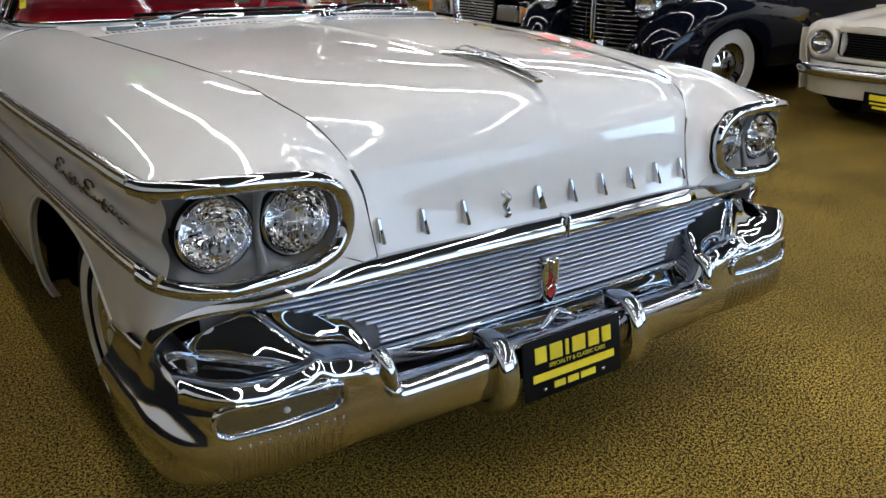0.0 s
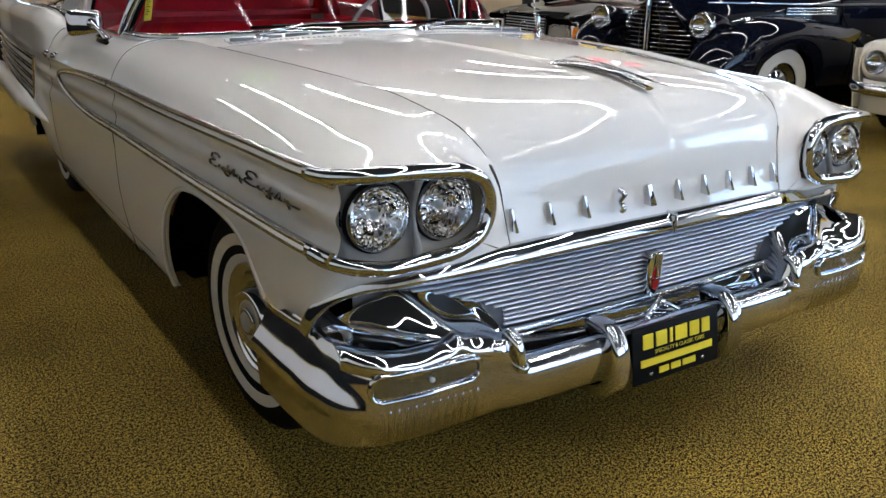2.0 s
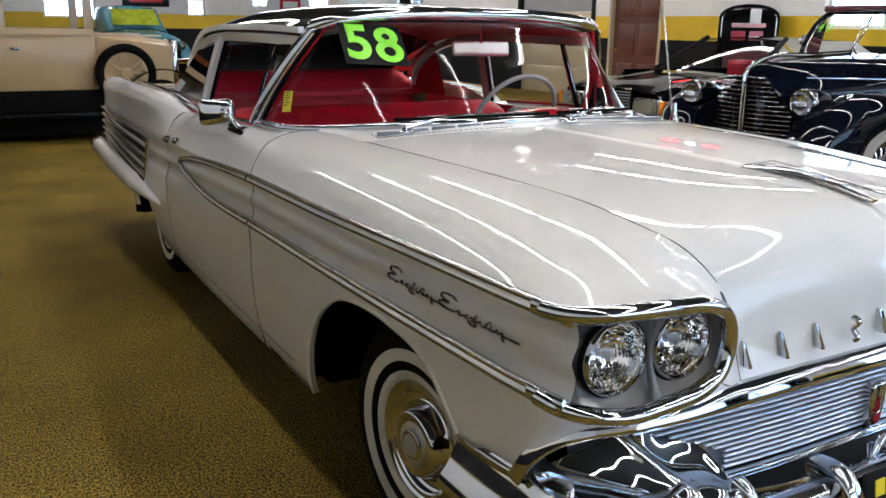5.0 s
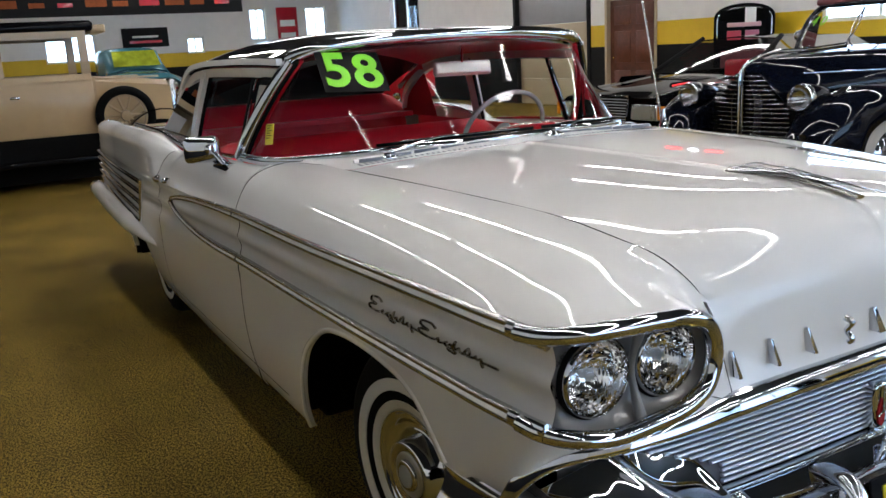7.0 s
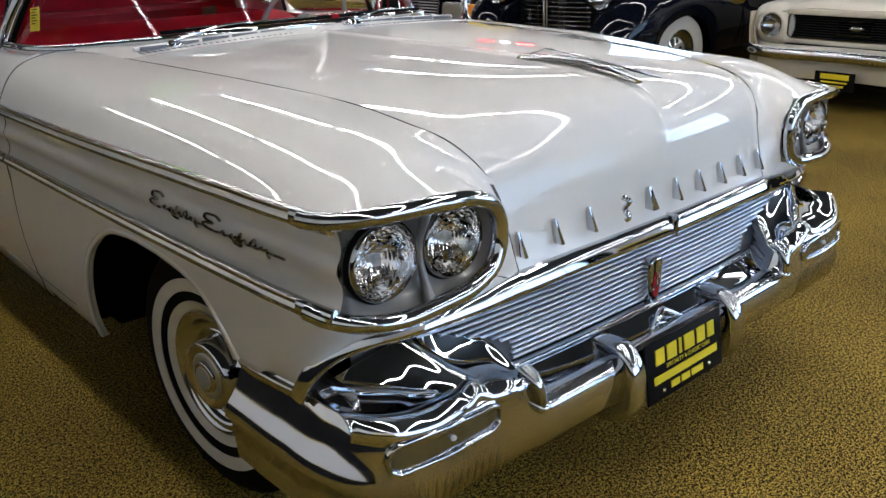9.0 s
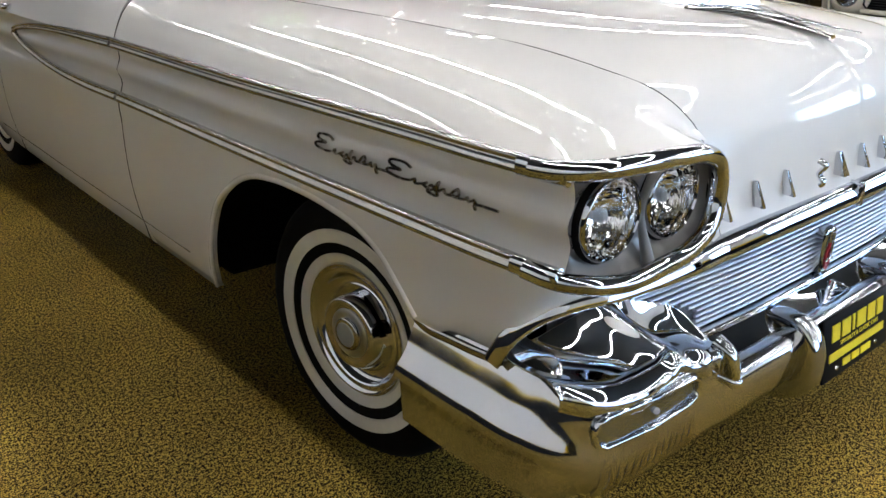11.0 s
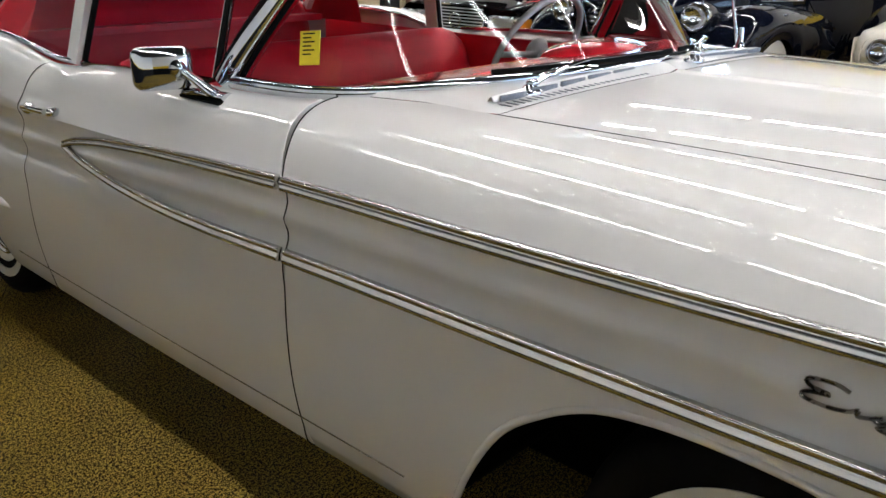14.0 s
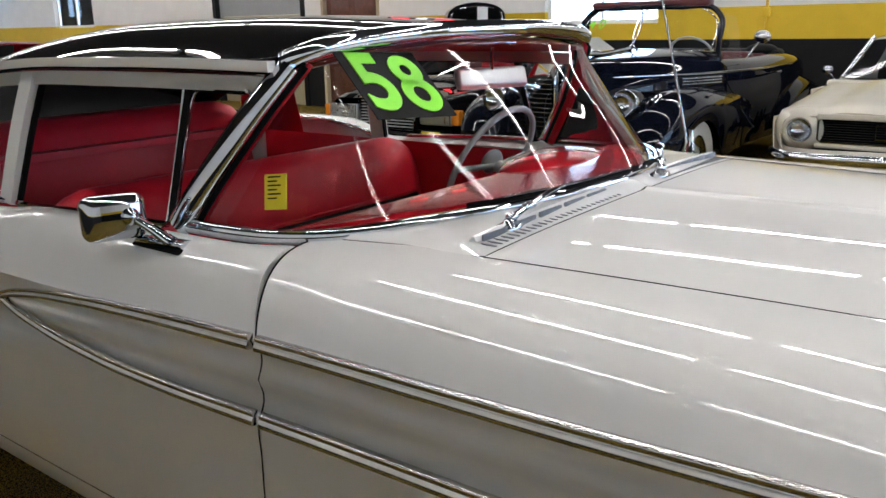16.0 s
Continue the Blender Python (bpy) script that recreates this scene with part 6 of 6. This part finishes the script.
    part("grille_rim", sweep([(x, 0.012, z) for x, z in ((-0.5, 0.545), (0.5, 0.545), (0.53, 0.57), (0.53, 0.71), (0.5, 0.735), (-0.5, 0.735), (-0.53, 0.71), (-0.53, 0.57))], oval(0.008, 0.010, 6), up=(0, 1, 0.01), closed=True), CHROME, c)
    part("grille_badge", joined(sweep([(x, 0.02, z) for x, z in ((-0.12, 0.59), (0.12, 0.59), (0.12, 0.69), (-0.12, 0.69))], oval(0.010, 0.012, 6), up=(0, 1, 0.01), closed=True), ball((0, 0.02, 0.64), 0.06, 0.012, 0.022, 12)), CHROME, c)
    part("bumper", sweep(along([(-0.90, 0.30, 0.44), (-0.885, 0.05, 0.44), (-0.8, -0.06, 0.44), (0, -0.11, 0.44), (0.8, -0.06, 0.44), (0.885, 0.05, 0.44), (0.90, 0.30, 0.44)], 40), [(-0.012, -0.045), (0.010, -0.035), (0.018, 0), (0.010, 0.035), (-0.012, 0.045)]), CHROME, c)
    part("valance", grid([along([(-0.82, 0.12, z), (-0.75, 0.0 + d, z), (0, -0.03 + d, z), (0.75, 0.0 + d, z), (0.82, 0.12, z)], 16) for z, d in ((0.50, 0.02), (0.36, 0.0), (0.24, 0.06))]), CREAMWHITE, c, solid=0.01)
    part("windscreen", grid([[(u * 0.70, 1.50 - 0.08 * (1 - u * u), 0.935), (u * 0.57, 1.98 - 0.08 * (1 - u * u), 1.29)] for u in np.linspace(-1, 1, 9)]), PANE, c).visible_shadow = False
    part("roof", grid(half_rows([along([(0.60, y, z - 0.03), (0.4, y, z), (0, y, z + 0.02)], 6) for y, z in ((1.97, 1.30), (2.5, 1.33), (3.0, 1.31), (3.7, 0.98), (4.5, 0.90))])), CREAMWHITE, c, solid=0.01)
    part("cowl", box(-0.84, 0.84, 1.46, 1.62, 0.86, 0.925, 0.02), CREAMWHITE, c)
    part("dashboard", box(-0.7, 0.7, 1.62, 1.75, 0.8, 0.93, 0.03), DARK, c)
    part("seat", box(-0.62, 0.62, 2.5, 2.62, 0.5, 1.05, 0.05, 3), BLACK, c)
    part("underbody", box(-0.66, 0.66, 0.12, 4.4, 0.2, 0.55), DARK, c)
    part("aerial", sweep([(0.74, 1.2, 0.87), (0.72, 1.22, 1.5)], oval(0.004, 0.004, 6), up=(0, 1, 0)), CHROME, c)
    dealer_plate(c, -0.08, -0.05, 0.25)
    return c


CREAMWHITE = mat("cream_white_enamel", (0.66, 0.62, 0.53), 0.5, spec=0.2, coat=0.8, vary=0.03, scale=8)
pony_car(CREAMWHITE, "cream-white coupe with round headlamps and a dark grille").matrix_basis = pose(4.92, 1.65, 0, 0, 0, -90)
pony_car(REDPAINT, "bright red coupe with round headlamps, parked by the far wall").matrix_basis = pose(3.8, 17.9, 0, 0, 0, -90)


def dark_saloon():
    c = thing("saloon", "black saloon with a chrome-framed grille and clear lamps", "car")
    k = spline([(0.0, 0.80, 0.78), (0.2, 0.85, 0.82), (0.7, 0.87, 0.87), (1.35, 0.88, 0.93)])
    part("hood", grid(half_rows([along([(w - 0.02, y, 0.4), (w, y, z - 0.15), (w - 0.05, y, z - 0.03), (0.5, y, z), (0.2, y, z + 0.015), (0, y, z + 0.02)], 14) for y, (w, z) in [(y, k(y)) for y in np.linspace(0, 1.35, 10)]])), BLACKPAINT, c, solid=0.01)
    for s in (1, -1):
        lp = part("headlamp", box(s * 0.60 - 0.19, s * 0.60 + 0.19, -0.03, 0.03, 0.56, 0.72, 0.02), ALU, c)
        part("lens", box(s * 0.60 - 0.18, s * 0.60 + 0.18, -0.045, -0.032, 0.57, 0.71, 0.004), LENS, lp).visible_shadow = False
        part("indicator", box(s * 0.83 - 0.05, s * 0.83 + 0.04, -0.02, 0.06, 0.57, 0.71, 0.01), ORANGE, lp)
        part("side", grid([along([(s * 0.84, y, 0.2), (s * 0.88, y, 0.6), (s * 0.87, y, 0.85), (s * 0.8, y, 0.94)], 8) for y in np.linspace(0.9, 4.6, 8)]), BLACKPAINT, c, solid=0.01)
        part("pillar", sweep([(s * 0.74, 1.35, 0.95), (s * 0.58, 2.05, 1.33)], oval(0.03, 0.03, 8)), WALLBLACK, c)
        part("side_glass", grid([[(s * 0.79, 1.45, 0.95), (s * 0.60, 2.05, 1.32)], [(s * 0.79, 3.9, 0.95), (s * 0.58, 3.3, 1.30)]]), PANE, c).visible_shadow = False
        for y in (0.75, 3.5):
            road_wheel(c, s * 0.78, y, 0.32, 0.0, SILVER)
    gr = part("grille", box(-0.36, 0.36, -0.02, 0.02, 0.50, 0.80), DARK, c)
    part("grille_rim", sweep([(x, -0.03, z) for x, z in ((-0.33, 0.49), (0.33, 0.49), (0.38, 0.80), (-0.38, 0.80))], oval(0.016, 0.016, 6), up=(0, 1, 0.01), closed=True), CHROME, gr)
    for i in range(9):
        part("grille_slat", box(-0.34, 0.34, -0.035, -0.02, 0.52 + i * 0.03, 0.53 + i * 0.03), GREYPLASTIC, gr, smooth=False)
    part("grille_badge", sweep([(0.07 * math.cos(a), -0.045, 0.65 + 0.07 * math.sin(a)) for a in np.linspace(0, 2 * math.pi, 25)[:-1]], oval(0.008, 0.008, 6), up=(0, 1, 0), closed=True), CHROME, gr)
    part("bumper", sweep(along([(-0.9, 0.25, 0.42), (-0.82, -0.02, 0.42), (0, -0.12, 0.42), (0.82, -0.02, 0.42), (0.9, 0.25, 0.42)], 24), [(-0.05, -0.14), (0.02, -0.12), (0.03, 0.05), (-0.03, 0.07)]), BLACKPAINT, c)
    part("windscreen", grid([[(u * 0.74, 1.32 - 0.08 * (1 - u * u), 0.945), (u * 0.58, 2.02 - 0.08 * (1 - u * u), 1.32)] for u in np.linspace(-1, 1, 9)]), PANE, c).visible_shadow = False
    part("roof", grid(half_rows([along([(0.58, y, z - 0.02), (0.3, y, z), (0, y, z + 0.015)], 6) for y, z in ((2.0, 1.325), (2.6, 1.345), (3.3, 1.31), (4.0, 0.98), (4.6, 0.9))])), BLACKPAINT, c, solid=0.01)
    for s in (1, -1):
        part("seat", box(s * 0.33 - 0.25, s * 0.33 + 0.25, 2.4, 2.55, 0.5, 1.06, 0.06, 3), REDPAINT, c)
    part("underbody", box(-0.7, 0.7, 0.1, 4.5, 0.2, 0.55), DARK, c)
    dealer_plate(c, 0.62, -0.13, 0.46)
    return c


dark_saloon().matrix_basis = pose(4.35, 6.05, 0, 0, 0, -90)


def vintage_sedan():
    c = thing("antique_sedan", "cream antique sedan with black roof, black fenders and spare wheel", "car")
    for s in (1, -1):
        part("door_panel", box(s * 0.70 - 0.02, s * 0.70 + 0.02, 1.08, 3.3, 0.61, 1.33, 0.01), TANPAINT, c)
        for y0, y1 in ((1.08, 1.18), (2.02, 2.14), (3.18, 3.3)):
            part("post", box(s * 0.70 - 0.02, s * 0.70 + 0.02, y0, y1, 1.33, 1.80), TANPAINT, c, smooth=False)
        part("rail", box(s * 0.70 - 0.021, s * 0.70 + 0.021, 1.08, 3.3, 1.75, 1.84), TANPAINT, c, smooth=False)
        part("moulding", box(s * 0.72 - 0.012, s * 0.72 + 0.012, 0.3, 3.3, 1.24, 1.265), TANPAINT, c, smooth=False)
        part("running_board", box(s * 0.82 - 0.14, s * 0.82 + 0.14, 1.1, 3.0, 0.30, 0.36, 0.01), BLACKPAINT, c)
        part("apron", box(s * 0.70 - 0.015, s * 0.70 + 0.015, 0.7, 3.3, 0.08, 0.62, 0.005), BLACK, c)
        part("fender", grid([[(s * x, y, z) for x in (0.66, 0.8, 0.94)] for y, z in [(0.35 + 0.52 * math.cos(a), 0.36 + 0.50 * math.sin(a)) for a in np.linspace(math.pi, 0.15, 14)] + [(1.15, 0.36)]]), BLACKPAINT, c, solid=0.015)
        part("fender", grid([[(s * x, y, z) for x in (0.66, 0.8, 0.94)] for y, z in [(2.9, 0.36)] + [(3.35 + 0.48 * math.cos(a), 0.36 + 0.46 * math.sin(a)) for a in np.linspace(math.pi - 0.2, 0, 14)]]), BLACKPAINT, c, solid=0.015)
        for y in (0.35, 3.35):
            road_wheel(c, s * 0.75, y, 0.36, 0.0, TANPAINT, w=0.06)
        part("hood_side", grid([[(s * 0.34, 0.1, 0.5), (s * 0.34, 0.1, 1.12)], [(s * 0.64, 1.1, 0.5), (s * 0.64, 1.1, 1.24)]]), TANPAINT, c, solid=0.01)
        part("door_handle", box(s * 0.735 - 0.01, s * 0.735 + 0.01, 1.90, 2.0, 1.08, 1.11, 0.004), CHROME, c)
        m = pose(s * 0.80, 0.76, 0.80)
        sp = part("spare_wheel", moved(lathe([(0.36, 0.0), (0.35, 0.05), (0.30, 0.065), (0.26, 0.05), (0.25, 0.0), (0.26, -0.05), (0.30, -0.065), (0.35, -0.05), (0.36, 0.0)], 36, "x"), m), BLACK, c, "black spare tyre on a cream wheel")
        part("rim", moved(lathe([(0.26, 0.03), (0.235, 0.03), (0.235, -0.03), (0.26, -0.03), (0.26, 0.03)], 32, "x"), m), TANPAINT, sp)
        part("hub", moved(lathe([(0.0001, 0.06 * s), (0.06, 0.05 * s), (0.07, 0.0), (0.0001, 0.0)], 20, "x"), m), TANPAINT, sp)
        for q in range(10):
            a = q * math.pi / 5
            part("spoke", sweep([(s * 0.80, 0.76 + 0.06 * math.cos(a), 0.80 + 0.06 * math.sin(a)), (s * 0.80, 0.76 + 0.24 * math.cos(a), 0.80 + 0.24 * math.sin(a))], oval(0.014, 0.014, 6), up=(1, 0, 0)), TANPAINT, sp)
    part("hood", grid([[(-0.34, 0.1, 1.12), (-0.2, 0.1, 1.19), (0.2, 0.1, 1.19), (0.34, 0.1, 1.12)], [(-0.64, 1.1, 1.24), (-0.4, 1.1, 1.30), (0.4, 1.1, 1.30), (0.64, 1.1, 1.24)]]), TANPAINT, c, solid=0.01)
    part("radiator", box(-0.35, 0.35, 0.02, 0.12, 0.45, 1.2, 0.04), CHROME, c)
    part("roof", box(-0.74, 0.74, 0.98, 3.36, 1.82, 1.95, 0.05, 3), BLACKPAINT, c)
    part("visor", box(-0.70, 0.70, 0.84, 1.02, 1.80, 1.90, 0.02), TANPAINT, c)
    part("back", box(-0.70, 0.70, 3.26, 3.32, 0.4, 1.84), TANPAINT, c, smooth=False)
    part("bulkhead", box(-0.66, 0.66, 1.04, 1.10, 0.4, 1.28), TANPAINT, c, smooth=False)
    part("seat", box(-0.6, 0.6, 2.5, 2.65, 0.6, 1.25, 0.05), mat("brown_cloth", (0.14, 0.09, 0.05), 0.8, vary=0.15, scale=40), c)
    part("underbody", box(-0.6, 0.6, 0.2, 3.4, 0.3, 0.5), DARK, c)
    return c


vintage_sedan().matrix_basis = pose(0.73, 10.7, 0, 0, 0, 90)


def old_pickup():
    c = thing("pickup", "teal vintage pickup with a tinted rear window", "pickup truck")
    part("cab", grid(half_rows([along([(w, y, 0.5), (w, y, 1.2), (w - 0.08, y, z - 0.05), (0.4, y, z), (0, y, z + 0.02)], 12) for y, w, z in ((1.5, 0.72, 1.25), (1.75, 0.72, 1.6), (1.95, 0.72, 1.78), (2.7, 0.72, 1.80), (2.85, 0.72, 1.72), (2.9, 0.7, 0.6))])), TEAL, c, solid=0.02)
    part("hood", grid(half_rows([along([(w, y, 0.5), (w, y, z - 0.12), (w * 0.7, y, z), (0, y, z + 0.02)], 8) for y, w, z in ((0.0, 0.6, 1.0), (0.2, 0.68, 1.1), (1.5, 0.74, 1.2))])), TEAL, c, solid=0.02)
    part("front_glass", grid([[(-0.60, 1.47, 1.33), (0.60, 1.47, 1.33)], [(-0.54, 1.76, 1.72), (0.54, 1.76, 1.72)]]), mat("tinted_glass", (0.30, 0.36, 0.03), 0.1, vary=0.4, scale=6), c)
    part("bed", joined(box(-0.8, -0.74, 2.9, 4.6, 0.5, 1.05), box(0.74, 0.8, 2.9, 4.6, 0.5, 1.05), box(-0.74, 0.74, 4.54, 4.6, 0.5, 1.05), box(-0.74, 0.74, 2.9, 4.54, 0.5, 0.56)), TEAL, c, smooth=False)
    part("grille", box(-0.5, 0.5, -0.04, 0.02, 0.6, 0.9, 0.03), CHROME, c)
    part("bumper", box(-0.85, 0.85, -0.2, -0.12, 0.42, 0.56, 0.03), CHROME, c)
    for s in (1, -1):
        lamp_unit(c, s * 0.62, -0.02, 0.85, 0.09)
        part("fender", grid([[(s * x, y, z) for x in (0.66, 0.8, 0.9)] for y, z in [(0.6 + 0.55 * math.cos(a), 0.4 + 0.5 * math.sin(a)) for a in np.linspace(math.pi, 0, 14)]]), TEAL, c, solid=0.02)
        for y in (0.6, 3.7):
            road_wheel(c, s * 0.76, y, 0.36)
    return c


old_pickup().matrix_basis = pose(2.45, 20.5, 0, 0, 0, 6)
